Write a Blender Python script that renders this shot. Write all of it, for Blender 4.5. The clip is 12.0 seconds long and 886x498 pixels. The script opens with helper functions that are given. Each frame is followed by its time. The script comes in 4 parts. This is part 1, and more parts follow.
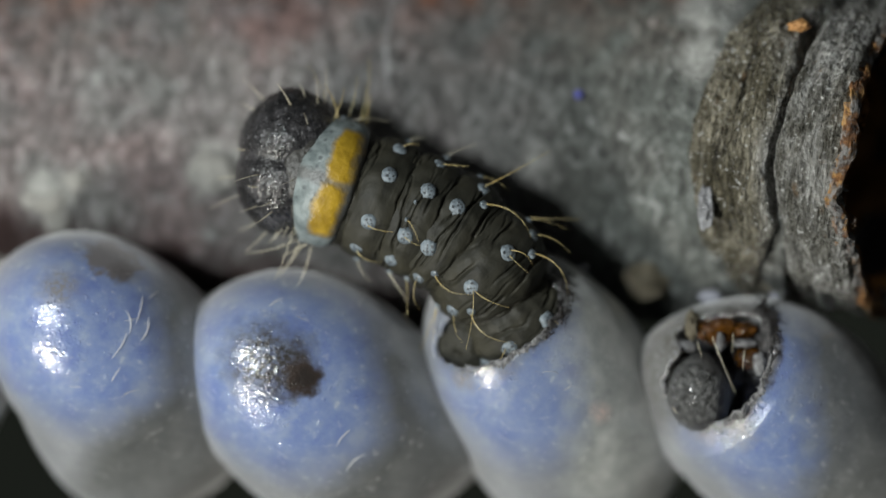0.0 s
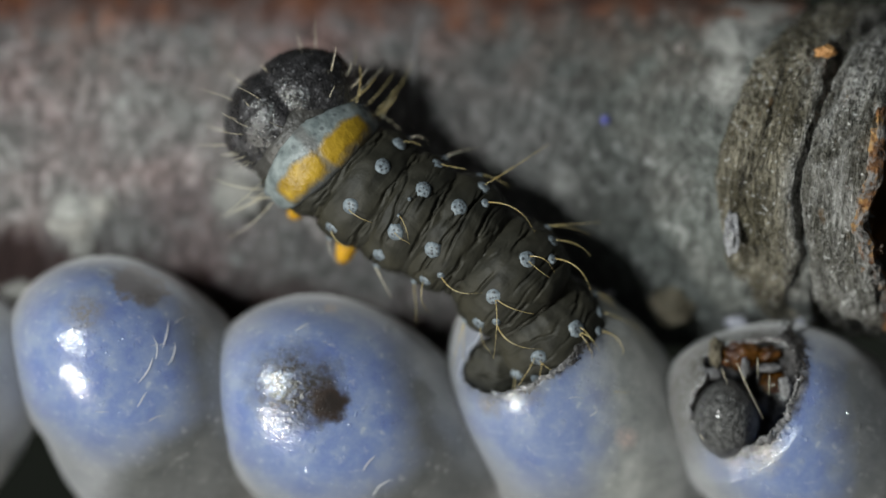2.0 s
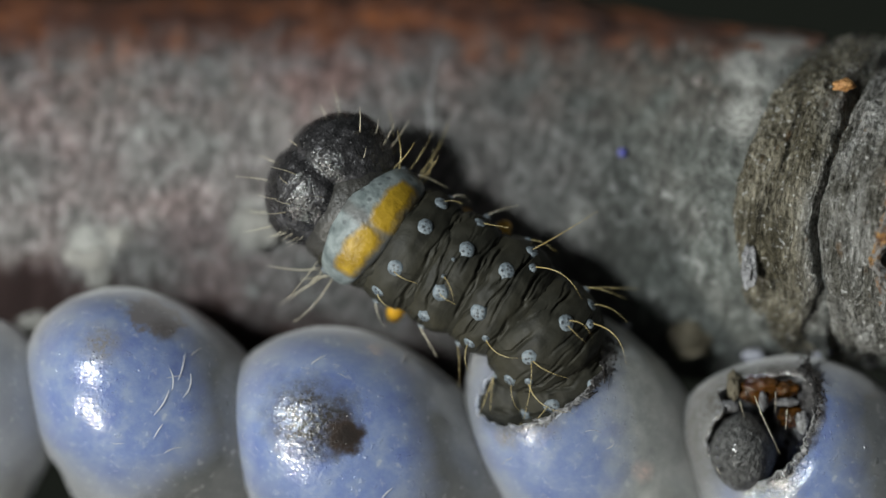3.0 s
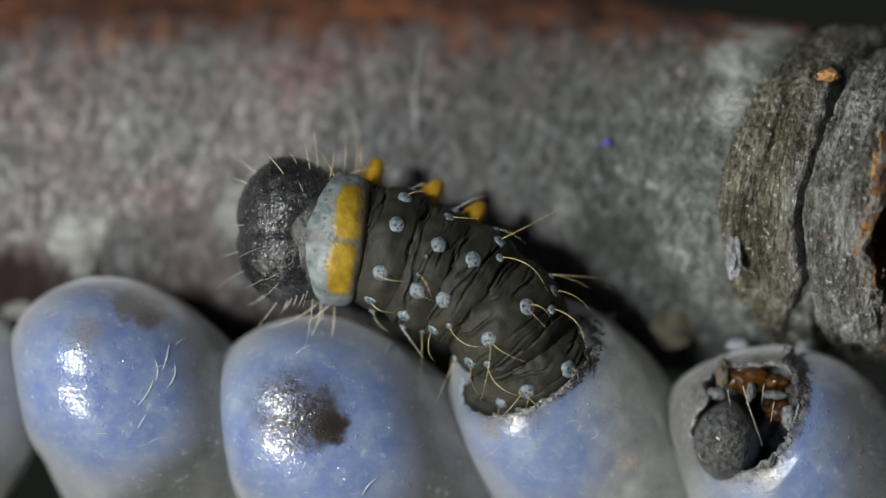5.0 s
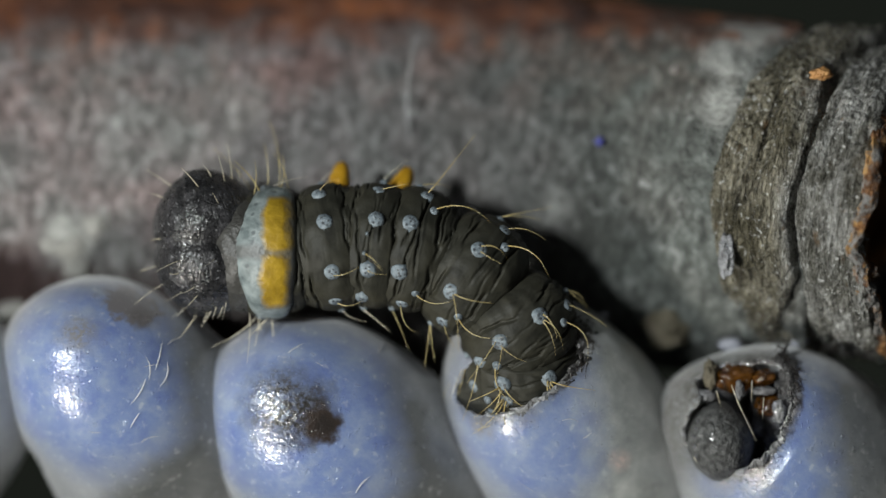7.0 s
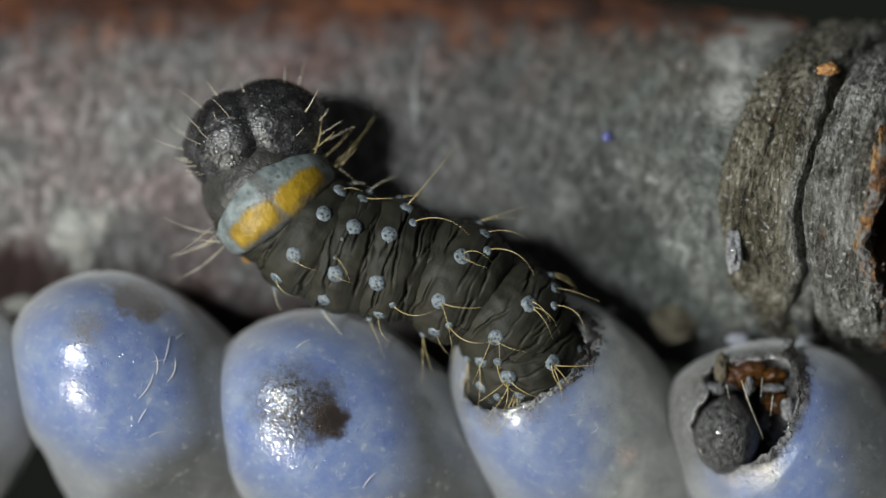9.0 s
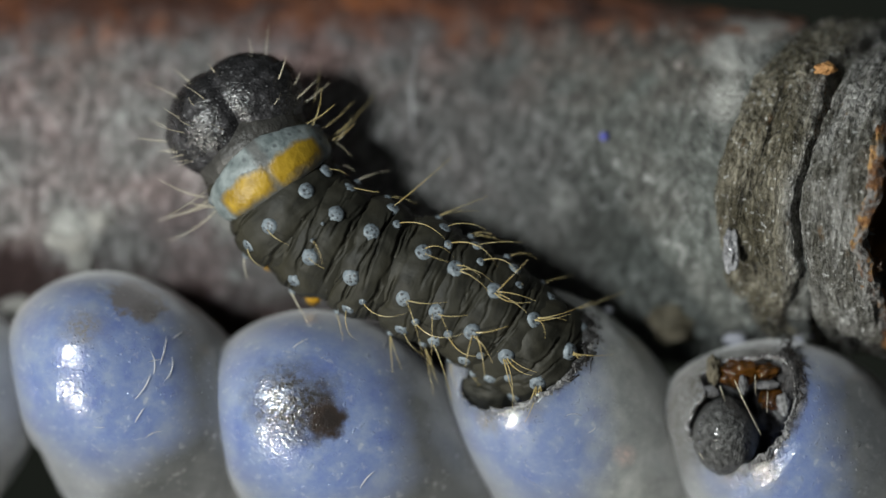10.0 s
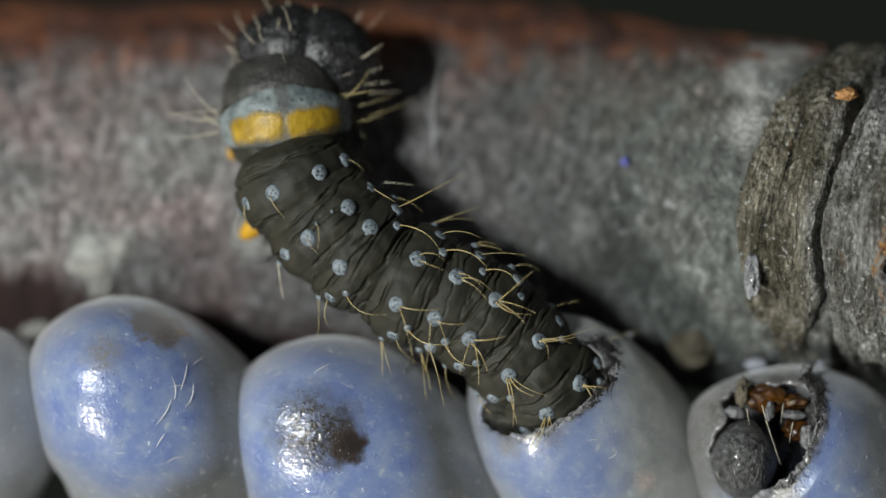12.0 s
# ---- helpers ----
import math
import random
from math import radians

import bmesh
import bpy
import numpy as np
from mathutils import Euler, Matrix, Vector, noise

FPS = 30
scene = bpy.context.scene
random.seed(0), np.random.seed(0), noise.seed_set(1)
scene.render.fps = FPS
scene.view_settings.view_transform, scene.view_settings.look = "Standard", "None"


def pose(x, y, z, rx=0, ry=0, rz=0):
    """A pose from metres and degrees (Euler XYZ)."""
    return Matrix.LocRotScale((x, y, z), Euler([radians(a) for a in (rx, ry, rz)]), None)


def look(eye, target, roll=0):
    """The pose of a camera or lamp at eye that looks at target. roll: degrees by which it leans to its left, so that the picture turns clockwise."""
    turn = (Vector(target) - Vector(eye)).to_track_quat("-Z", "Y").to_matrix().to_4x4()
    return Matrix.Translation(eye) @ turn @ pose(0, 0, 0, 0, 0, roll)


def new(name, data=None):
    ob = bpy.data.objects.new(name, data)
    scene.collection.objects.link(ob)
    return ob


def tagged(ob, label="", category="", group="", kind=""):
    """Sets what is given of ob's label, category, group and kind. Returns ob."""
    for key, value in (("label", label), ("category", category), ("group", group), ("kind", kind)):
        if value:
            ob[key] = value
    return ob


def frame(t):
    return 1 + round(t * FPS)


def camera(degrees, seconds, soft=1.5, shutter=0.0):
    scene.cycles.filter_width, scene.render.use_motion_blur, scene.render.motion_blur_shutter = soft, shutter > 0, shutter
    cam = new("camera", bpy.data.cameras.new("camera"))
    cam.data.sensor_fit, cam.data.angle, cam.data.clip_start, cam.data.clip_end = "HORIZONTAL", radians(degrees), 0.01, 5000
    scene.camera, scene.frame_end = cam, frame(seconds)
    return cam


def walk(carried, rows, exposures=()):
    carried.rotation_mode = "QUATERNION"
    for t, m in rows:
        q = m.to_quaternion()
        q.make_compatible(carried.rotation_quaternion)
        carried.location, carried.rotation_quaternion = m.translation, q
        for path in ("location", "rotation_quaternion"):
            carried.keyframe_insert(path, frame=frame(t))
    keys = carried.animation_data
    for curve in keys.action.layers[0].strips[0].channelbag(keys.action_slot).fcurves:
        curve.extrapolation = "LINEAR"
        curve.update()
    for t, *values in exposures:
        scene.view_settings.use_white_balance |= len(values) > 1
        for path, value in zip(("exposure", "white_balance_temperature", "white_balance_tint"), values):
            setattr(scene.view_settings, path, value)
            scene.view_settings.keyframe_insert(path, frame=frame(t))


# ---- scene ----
MM = 0.001  # every size below is in millimetres, times this

# ---- camera ----
cam = camera(4.535, 12.0, soft=1.5, shutter=0.4)
cam.data.dof.use_dof = True
cam.data.dof.focus_distance = 90.02 * MM
cam.data.dof.aperture_fstop = 67.0
# seconds, across, height, distance, roll
CAMERA = [(0, 0.2182, -0.3925, 90.180, -0.281), (0.5, 0.1856, -0.3527, 90.186, -0.278), (1, 0.1905, -0.3605, 90.179, -0.258), (1.5, 0.1454, -0.3035, 90.185, -0.318), (2, 0.0063, -0.1857, 90.164, -0.214), (2.5, -0.0787, -0.0360, 90.092, -0.144), (3, -0.1294, 0.0769, 90.038, -0.025), (3.5, -0.0452, 0.0039, 90.044, 0.005), (3.7, -0.0250, 0.0059, 90.000, 0.000), (5.3, -0.0023, -0.0055, 90.000, 0.000), (5.5, 0.0000, 0.0000, 90.000, -0.000), (6, 0.0215, -0.0038, 90.028, 0.025), (6.5, 0.0348, -0.0070, 89.999, -0.001), (7, 0.0564, -0.0131, 90.018, -0.028), (7.2, 0.0523, -0.0145, 90.000, 0.000), (8.8, -0.0068, -0.0555, 90.000, 0.000), (9, -0.0042, -0.0517, 90.055, -0.022), (9.5, 0.0038, -0.0476, 90.030, -0.058), (10, 0.0192, -0.0548, 90.025, -0.039), (10.5, -0.0062, -0.0339, 90.019, -0.035), (11, -0.0589, 0.0127, 90.024, -0.034), (11.5, -0.1191, 0.0696, 90.004, -0.009), (12, -0.1498, 0.1509, 89.993, -0.028)]
EYES = [(t, look((x * MM, -d * MM, z * MM), (x * MM, 0, z * MM), r)) for t, x, z, d, r in CAMERA]
walk(cam, EYES)

# ---- light: a dim room and two small lamps beside the lens ----
world = bpy.data.worlds.new("dim_room")
scene.world = world
world.use_nodes = True
world.node_tree.nodes["Background"].inputs[0].default_value = (0.60, 0.62, 0.62, 1)
world.node_tree.nodes["Background"].inputs[1].default_value = 0.052


def lamp(name, way, watts, size, colour):
    data = bpy.data.lights.new(name, "AREA")
    data.shape, data.size, data.energy, data.color = "DISK", size * MM, watts, colour
    ob = new(name, data)
    ob.matrix_world = look(tuple(80 * MM * c for c in way), (0, 0.5 * MM, 0))
    return tagged(ob, "small round white macro lamp beside the lens", "lamp", kind="structure")


lamp("macro_lamp", (-0.56, -0.80, 0.13), 0.052, 10, (0.95, 1.0, 0.99))
lamp("macro_lamp", (-0.62, -0.58, -0.53), 0.0415, 10, (1.0, 0.98, 0.90))
scene.view_settings.exposure = 0.0


# ---- materials ----
class Mat:
    """A node material whose patterns are measured in millimetres."""

    def __init__(self, name, rough=0.5, metallic=0.0, **more):
        self.m = bpy.data.materials.new(name)
        self.m.use_nodes = True
        self.t = self.m.node_tree
        self.b = self.t.nodes["Principled BSDF"]
        self.b.inputs["Roughness"].default_value = rough
        self.b.inputs["Metallic"].default_value = metallic
        for k, v in more.items():
            self.b.inputs[k.replace("_", " ")].default_value = v
        co = self.t.nodes.new("ShaderNodeTexCoord")
        self.co = self.math_v("MULTIPLY", co.outputs["Object"], (1000, 1000, 1000))

    def math_v(self, op, a, v):
        n = self.t.nodes.new("ShaderNodeVectorMath")
        n.operation = op
        self.t.links.new(a, n.inputs[0])
        n.inputs[1].default_value = v
        return n.outputs[0]

    def num(self, op, a, b, clamp=False):
        n = self.t.nodes.new("ShaderNodeMath")
        n.operation, n.use_clamp = op, clamp
        for i, s in enumerate((a, b)):
            if isinstance(s, (int, float)):
                n.inputs[i].default_value = s
            else:
                self.t.links.new(s, n.inputs[i])
        return n.outputs[0]

    def noise(self, scale, detail=4, rough=0.55, stretch=(1, 1, 1), warp=0.0):
        n = self.t.nodes.new("ShaderNodeTexNoise")
        n.inputs["Scale"].default_value, n.inputs["Detail"].default_value = scale, detail
        n.inputs["Roughness"].default_value, n.inputs["Distortion"].default_value = rough, warp
        self.t.links.new(self.math_v("MULTIPLY", self.co, stretch), n.inputs["Vector"])
        return n.outputs["Fac"]

    def cells(self, scale, feature="F1"):
        n = self.t.nodes.new("ShaderNodeTexVoronoi")
        n.feature = feature
        n.inputs["Scale"].default_value = scale
        self.t.links.new(self.co, n.inputs["Vector"])
        return n.outputs["Distance"]

    def near(self, point, radius, soft, wobble=0.0, wscale=3.0):
        """1 inside a ragged blot round a point, 0 outside."""
        n = self.t.nodes.new("ShaderNodeVectorMath")
        n.operation = "DISTANCE"
        self.t.links.new(self.co, n.inputs[0])
        n.inputs[1].default_value = point
        d = n.outputs["Value"]
        if wobble:
            d = self.num("ADD", d, self.num("MULTIPLY", self.num("SUBTRACT", self.noise(wscale, 5), 0.5), wobble))
        return self.remap(d, radius + soft, radius - soft)

    def axis(self, name):
        n = self.t.nodes.new("ShaderNodeSeparateXYZ")
        self.t.links.new(self.co, n.inputs[0])
        return n.outputs[name]

    def remap(self, f, lo, hi, a=0.0, b=1.0):
        n = self.t.nodes.new("ShaderNodeMapRange")
        self.t.links.new(f, n.inputs[0])
        for i, v in enumerate((lo, hi, a, b)):
            n.inputs[i + 1].default_value = v
        return n.outputs[0]

    def ramp(self, f, *stops):
        n = self.t.nodes.new("ShaderNodeValToRGB")
        while len(n.color_ramp.elements) < len(stops):
            n.color_ramp.elements.new(0.5)
        for e, (p, c) in zip(n.color_ramp.elements, stops):
            e.position, e.color = p, (*c, 1)
        self.t.links.new(f, n.inputs[0])
        return n.outputs[0]

    def mix(self, f, a, b, kind="MIX"):
        n = self.t.nodes.new("ShaderNodeMix")
        n.data_type, n.blend_type = "RGBA", kind
        for i, s in ((0, f), (6, a), (7, b)):
            if isinstance(s, (int, float)):
                n.inputs[i].default_value = s
            elif isinstance(s, tuple):
                n.inputs[i].default_value = (*s, 1)
            else:
                self.t.links.new(s, n.inputs[i])
        return n.outputs[2]

    def colour(self, c):
        if isinstance(c, tuple):
            self.b.inputs["Base Color"].default_value = (*c, 1)
        else:
            self.t.links.new(c, self.b.inputs["Base Color"])
        return self

    def gloss(self, f):
        self.t.links.new(f, self.b.inputs["Roughness"])
        return self

    def put(self, name, f):
        self.t.links.new(f, self.b.inputs[name])
        return self

    def bump(self, f, height, strength=1.0, coat=False):
        n = self.t.nodes.new("ShaderNodeBump")
        n.inputs["Strength"].default_value, n.inputs["Distance"].default_value = strength, height * MM
        self.t.links.new(f, n.inputs["Height"])
        self.t.links.new(n.outputs[0], self.b.inputs["Normal"])
        if coat:
            self.t.links.new(n.outputs[0], self.b.inputs["Coat Normal"])
        return self


def make_twig_bark():
    m = Mat("twig_bark", 0.75)
    fibre = m.noise(10.5, 5, 0.62, (1.25, 0.8, 0.8), 0.3)
    grey = m.ramp(fibre, (0.35, (0.10, 0.099, 0.098)), (0.45, (0.178, 0.175, 0.173)), (0.55, (0.255, 0.252, 0.25)), (0.66, (0.44, 0.435, 0.44)))
    tint = m.ramp(m.noise(1.3, 4), (0.36, (0.97, 0.98, 0.96)), (0.5, (1.03, 0.96, 0.955)), (0.64, (1.13, 0.92, 0.91)))
    grey = m.mix(m.remap(m.axis("X"), 0.6, -1.6, 0.35, 1.0), grey, m.mix(1.0, grey, tint, "MULTIPLY"))
    # darker, greener skin towards the broken end, with some caterpillar shade painted in
    x = m.num("ADD", m.axis("X"), m.num("MULTIPLY", m.num("SUBTRACT", m.noise(1.0, 4), 0.5), 2.4))
    grey = m.mix(m.remap(x, -0.6, 1.4, 0.0, 0.85), grey, m.mix(1.0, grey, (0.43, 0.50, 0.46), "MULTIPLY"))
    grey = m.mix(m.remap(m.noise(6.5, 3), 0.62, 0.70, 0, 0.75), grey, (0.42, 0.43, 0.42))
    # grey skin worn off along the upper side: red-brown bark below it
    red = m.ramp(m.noise(2.6, 5, 0.6, (0.9, 1, 1)), (0.34, (0.065, 0.03, 0.024)), (0.50, (0.19, 0.075, 0.045)), (0.64, (0.46, 0.155, 0.055)))
    z = m.num("ADD", m.axis("Z"), m.num("MULTIPLY", m.num("SUBTRACT", m.noise(3.4, 6, 0.68, (1.3, 0.7, 0.7)), 0.5), 1.0))
    thin = m.num("MULTIPLY", m.remap(m.axis("Z"), 0.40, 1.15), m.remap(m.noise(2.4, 5, 0.65), 0.42, 0.58))
    grey = m.mix(m.num("MULTIPLY", thin, 0.75), grey, m.mix(1.0, grey, (1.16, 0.76, 0.66), "MULTIPLY"))
    red = m.mix(m.remap(m.noise(5.5, 5, 0.65, (1.3, 0.8, 0.8)), 0.56, 0.66, 0, 0.7), red, grey)
    c = m.mix(m.remap(z, 1.06, 1.36), grey, red)
    # dark brown along the lower side
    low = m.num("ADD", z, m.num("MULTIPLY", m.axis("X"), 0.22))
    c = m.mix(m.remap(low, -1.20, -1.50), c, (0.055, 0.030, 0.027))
    # dark blotches: shade beside the caterpillar painted into the lower bark
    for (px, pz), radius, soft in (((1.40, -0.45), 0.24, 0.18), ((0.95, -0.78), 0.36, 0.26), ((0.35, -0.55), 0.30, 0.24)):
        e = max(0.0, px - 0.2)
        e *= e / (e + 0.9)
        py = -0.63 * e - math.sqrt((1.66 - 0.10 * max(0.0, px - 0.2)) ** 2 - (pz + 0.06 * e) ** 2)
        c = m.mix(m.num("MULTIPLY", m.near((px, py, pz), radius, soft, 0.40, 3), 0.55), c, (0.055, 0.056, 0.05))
    # pale crusts
    for (px, pz), radius, soft in (((2.40, 0.98), 0.24, 0.10), ((2.28, 0.62), 0.14, 0.08), ((2.60, 1.20), 0.20, 0.08), ((-1.66, -0.31), 0.20, 0.10), ((-3.02, -0.49), 0.16, 0.08), ((0.98, -0.20), 0.08, 0.09)):
        e = max(0.0, px - 0.2)
        e *= e / (e + 0.9)
        py = -0.63 * e - math.sqrt((1.66 - 0.10 * max(0.0, px - 0.2)) ** 2 - (pz + 0.06 * e) ** 2)
        c = m.mix(m.num("MULTIPLY", m.near((px, py, pz), radius, soft, 0.40, 5), 0.85), c, m.ramp(m.noise(9, 4, 0.6), (0.4, (0.33, 0.335, 0.315)), (0.6, (0.54, 0.545, 0.52))))
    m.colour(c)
    m.bump(m.num("ADD", m.noise(7, 6, 0.65, (1.6, 0.7, 0.7)), m.noise(26, 3)), 0.06)
    return m.m


def make_stub_bark():
    m = Mat("stub_bark", 0.5, Coat_Weight=1.0, Coat_Roughness=0.12, Coat_IOR=1.6)
    # fibres run round the stub, across its axis
    grain = m.noise(7.0, 8, 0.74, (2.4, 0.55, 0.55), 0.7)
    vein = m.noise(3.0, 6, 0.7, (3.6, 0.34, 0.34), 0.6)
    c = m.ramp(grain, (0.33, (0.06, 0.059, 0.053)), (0.44, (0.23, 0.227, 0.21)), (0.54, (0.42, 0.417, 0.40)), (0.66, (0.70, 0.70, 0.685)))
    # the outer ring is browner
    s = m.num("ADD", m.axis("X"), m.num("MULTIPLY", m.num("SUBTRACT", m.noise(1.6, 4), 0.5), 0.5))
    c = m.mix(m.remap(s, -0.66, -0.84, 0.10, 0.85), c, m.mix(1.0, c, (0.74, 0.67, 0.50), "MULTIPLY"))
    c = m.mix(m.remap(vein, 0.42, 0.35, 0, 0.85), c, (0.026, 0.024, 0.021))
    c = m.mix(m.remap(m.noise(5, 4, 0.55, (1.6, 0.8, 0.8)), 0.65, 0.72, 0, 0.5), c, (0.26, 0.14, 0.05))
    c = m.mix(m.remap(m.noise(2.4, 6, 0.72, (1.4, 0.7, 0.7)), 0.54, 0.42, 0, 0.8), c, m.mix(1.0, c, (0.36, 0.35, 0.30), "MULTIPLY"))
    c = m.mix(m.remap(m.noise(24, 2), 0.63, 0.70, 0, 0.85), c, (0.80, 0.80, 0.78))
    m.colour(c)
    m.gloss(m.remap(m.noise(24, 3), 0.35, 0.65, 0.05, 0.42))
    h = m.num("ADD", m.num("MULTIPLY", vein, 3.2), m.num("MULTIPLY", grain, 2.0))
    h = m.num("ADD", h, m.num("ADD", m.num("MULTIPLY", m.noise(19, 2, 0.5, (1.3, 0.85, 0.85)), 2.4), m.num("MULTIPLY", m.cells(17), -1.0)))
    m.bump(h, 0.050, 1.0, True)
    return m.m


def make_torn():
    m = Mat("torn_wood", 0.5)
    c = m.ramp(m.noise(7, 5, 0.65), (0.34, (0.03, 0.013, 0.006)), (0.48, (0.20, 0.085, 0.026)), (0.62, (0.50, 0.29, 0.10)))
    c = m.mix(m.remap(m.noise(5, 5, 0.7), 0.47, 0.57), c, m.ramp(m.noise(20, 3), (0.4, (0.06, 0.058, 0.055)), (0.6, (0.26, 0.25, 0.24))))
    m.colour(c)
    m.bump(m.noise(12, 5, 0.7), 0.08)
    return m.m


def make_plain(name, dark, light, scale, rough, bump=0.02, fine=20, **more):
    m = Mat(name, rough, **more)
    m.colour(m.ramp(m.noise(scale, 5, 0.6), (0.3, dark), (0.7, light)))
    m.bump(m.noise(fine, 4, 0.6), bump)
    return m.m


def make_shell(name, blots=(), cap=(-0.22, -0.82, 0.21), blue=1.0, crumpled=(), hole=None, empty=0.24, tone=1.0, low=0.0, deep_light=0.42):
    """Pearly egg shell: blue where the liquid lies under the pole, milky white elsewhere. blots: point, radius, colour."""
    m = Mat(name, 0.32, Coat_Weight=1.0, Coat_Roughness=0.065, Coat_IOR=1.62, Subsurface_Weight=0.85, Subsurface_Scale=deep_light * MM,
            Sheen_Weight=0.6, Sheen_Roughness=0.5)
    m.b.inputs["Subsurface Radius"].default_value = (1.0, 1.0, 1.0)
    milky = m.ramp(m.noise(1.4, 5), (0.38, (0.225, 0.235, 0.25)), (0.62, (0.33, 0.34, 0.36)))
    deep = m.ramp(m.noise(4.5, 7, 0.7), (0.34, (0.115, 0.175, 0.42)), (0.5, (0.175, 0.245, 0.455)), (0.66, (0.27, 0.335, 0.48)))
    c = m.mix(m.num("MULTIPLY", m.near(cap, 0.78, 0.24, 0.22, 2.2), 0.92 * blue), milky, deep)
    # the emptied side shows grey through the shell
    # tone above 1 paints in the light that passes through a hollow shell
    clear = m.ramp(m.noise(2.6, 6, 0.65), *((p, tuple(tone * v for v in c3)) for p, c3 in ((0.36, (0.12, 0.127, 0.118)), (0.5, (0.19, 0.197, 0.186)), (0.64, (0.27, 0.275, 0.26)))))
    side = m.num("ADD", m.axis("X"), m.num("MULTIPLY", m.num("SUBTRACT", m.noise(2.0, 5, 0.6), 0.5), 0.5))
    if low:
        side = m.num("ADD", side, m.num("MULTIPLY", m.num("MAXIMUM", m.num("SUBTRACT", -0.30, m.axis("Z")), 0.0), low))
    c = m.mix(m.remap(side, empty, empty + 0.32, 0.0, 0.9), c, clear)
    c = m.mix(m.remap(m.noise(14, 3), 0.62, 0.72, 0, 0.35), c, (0.62, 0.62, 0.60))
    fleck = m.remap(m.noise(26, 3, 0.6), 0.42, 0.58, 0.45, 1.0)
    dense = None
    for point, radius, soft, blot_colour in blots:
        c = m.mix(m.num("MULTIPLY", m.near(point, radius, soft, min(0.36, 1.7 * radius), 13.0), fleck if soft > 0.045 else 1.0), c, blot_colour)
        if soft < 0.045:
            core = m.near(point, radius, soft, min(0.36, 1.7 * radius), 13.0)
            dense = core if dense is None else m.num("MAXIMUM", dense, core)
    if dense:
        m.put("Subsurface Weight", m.remap(dense, 0.0, 1.0, 0.85, 0.0))
    dry = None
    if hole:
        # dried, darkened skin along the torn edge
        cx, cz, a, b, tilt = hole[:5]
        t = math.radians(tilt)
        x, z = m.num("SUBTRACT", m.axis("X"), cx), m.num("SUBTRACT", m.axis("Z"), cz)
        u = m.num("DIVIDE", m.num("ADD", m.num("MULTIPLY", x, math.cos(t)), m.num("MULTIPLY", z, math.sin(t))), a + 0.02)
        v = m.num("DIVIDE", m.num("SUBTRACT", m.num("MULTIPLY", z, math.cos(t)), m.num("MULTIPLY", x, math.sin(t))), b)
        r = m.num("SQRT", m.num("ADD", m.num("MULTIPLY", u, u), m.num("MULTIPLY", v, v)), 0)
        r = m.num("ADD", r, m.num("MULTIPLY", m.num("SUBTRACT", m.noise(9, 4, 0.6), 0.5), 0.55))
        dry = m.num("MULTIPLY", m.remap(r, 1.20, 1.06), m.remap(x, -0.42, -0.12))
        c = m.mix(m.num("MULTIPLY", dry, 0.9), c, m.ramp(m.noise(16, 4, 0.65), (0.40, (0.025, 0.021, 0.019)), (0.52, (0.09, 0.085, 0.083)), (0.64, (0.22, 0.22, 0.225))))
    m.colour(c)
    h = m.num("ADD", m.num("MULTIPLY", m.noise(40, 2, 0.5), 0.75), m.num("MULTIPLY", m.noise(3, 2), 2.0))
    for point, radius, deep in crumpled:
        h = m.num("ADD", h, m.num("MULTIPLY", m.noise(37, 2.0, 0.5), m.num("MULTIPLY", m.near(point, radius, 0.8 * radius, 0.3, 5), deep)))
    # sparse tiny pimples
    h = m.num("ADD", h, m.num("MULTIPLY", m.remap(m.noise(22, 1), 0.66, 0.74), 1.7))
    if dry:
        h = m.num("ADD", h, m.num("MULTIPLY", m.noise(20, 4, 0.6), m.num("MULTIPLY", dry, 1.6)))
    m.bump(h, 0.0034, 1.0, True)
    return m.m


def make_skin():
    m = Mat("caterpillar_skin", 0.55, Specular_IOR_Level=0.25)
    fold = m.noise(3.2, 4, 0.55, (2.6, 0.7, 0.7), 0.9)
    c = m.ramp(fold, (0.30, (0.013, 0.013, 0.010)), (0.46, (0.027, 0.0265, 0.020)), (0.74, (0.043, 0.0415, 0.032)))
    c = m.mix(m.remap(m.noise(1.8, 3), 0.5, 0.7, 0, 0.6), c, (0.046, 0.042, 0.027))
    m.colour(c)
    m.bump(m.num("ADD", fold, m.num("MULTIPLY", m.noise(45, 3), 0.4)), 0.007)
    return m.m


def make_head():
    m = Mat("head_capsule", 0.42, Specular_IOR_Level=0.5, Coat_Weight=0.5, Coat_Roughness=0.14)
    c = m.ramp(m.noise(9, 6, 0.7), (0.36, (0.008, 0.008, 0.0085)), (0.52, (0.024, 0.0235, 0.025)), (0.66, (0.062, 0.060, 0.064)), (0.74, (0.15, 0.148, 0.155)))
    # white specks in the colour: painted sparkle of the glossy granules
    m.colour(m.mix(m.remap(m.noise(33, 2, 0.5), 0.64, 0.71, 0, 0.8), c, (0.24, 0.24, 0.25)))
    seam = m.remap(m.cells(4.2, "DISTANCE_TO_EDGE"), 0.006, 0.03)
    m.gloss(m.remap(m.noise(24, 3), 0.35, 0.65, 0.16, 0.5))
    m.bump(m.num("ADD", m.num("ADD", m.num("MULTIPLY", m.cells(40), 0.5), m.num("MULTIPLY", seam, 0.25)), m.noise(22, 4, 0.6, (1.6, 0.7, 1.0))), 0.009, 1.0, True)
    return m.m


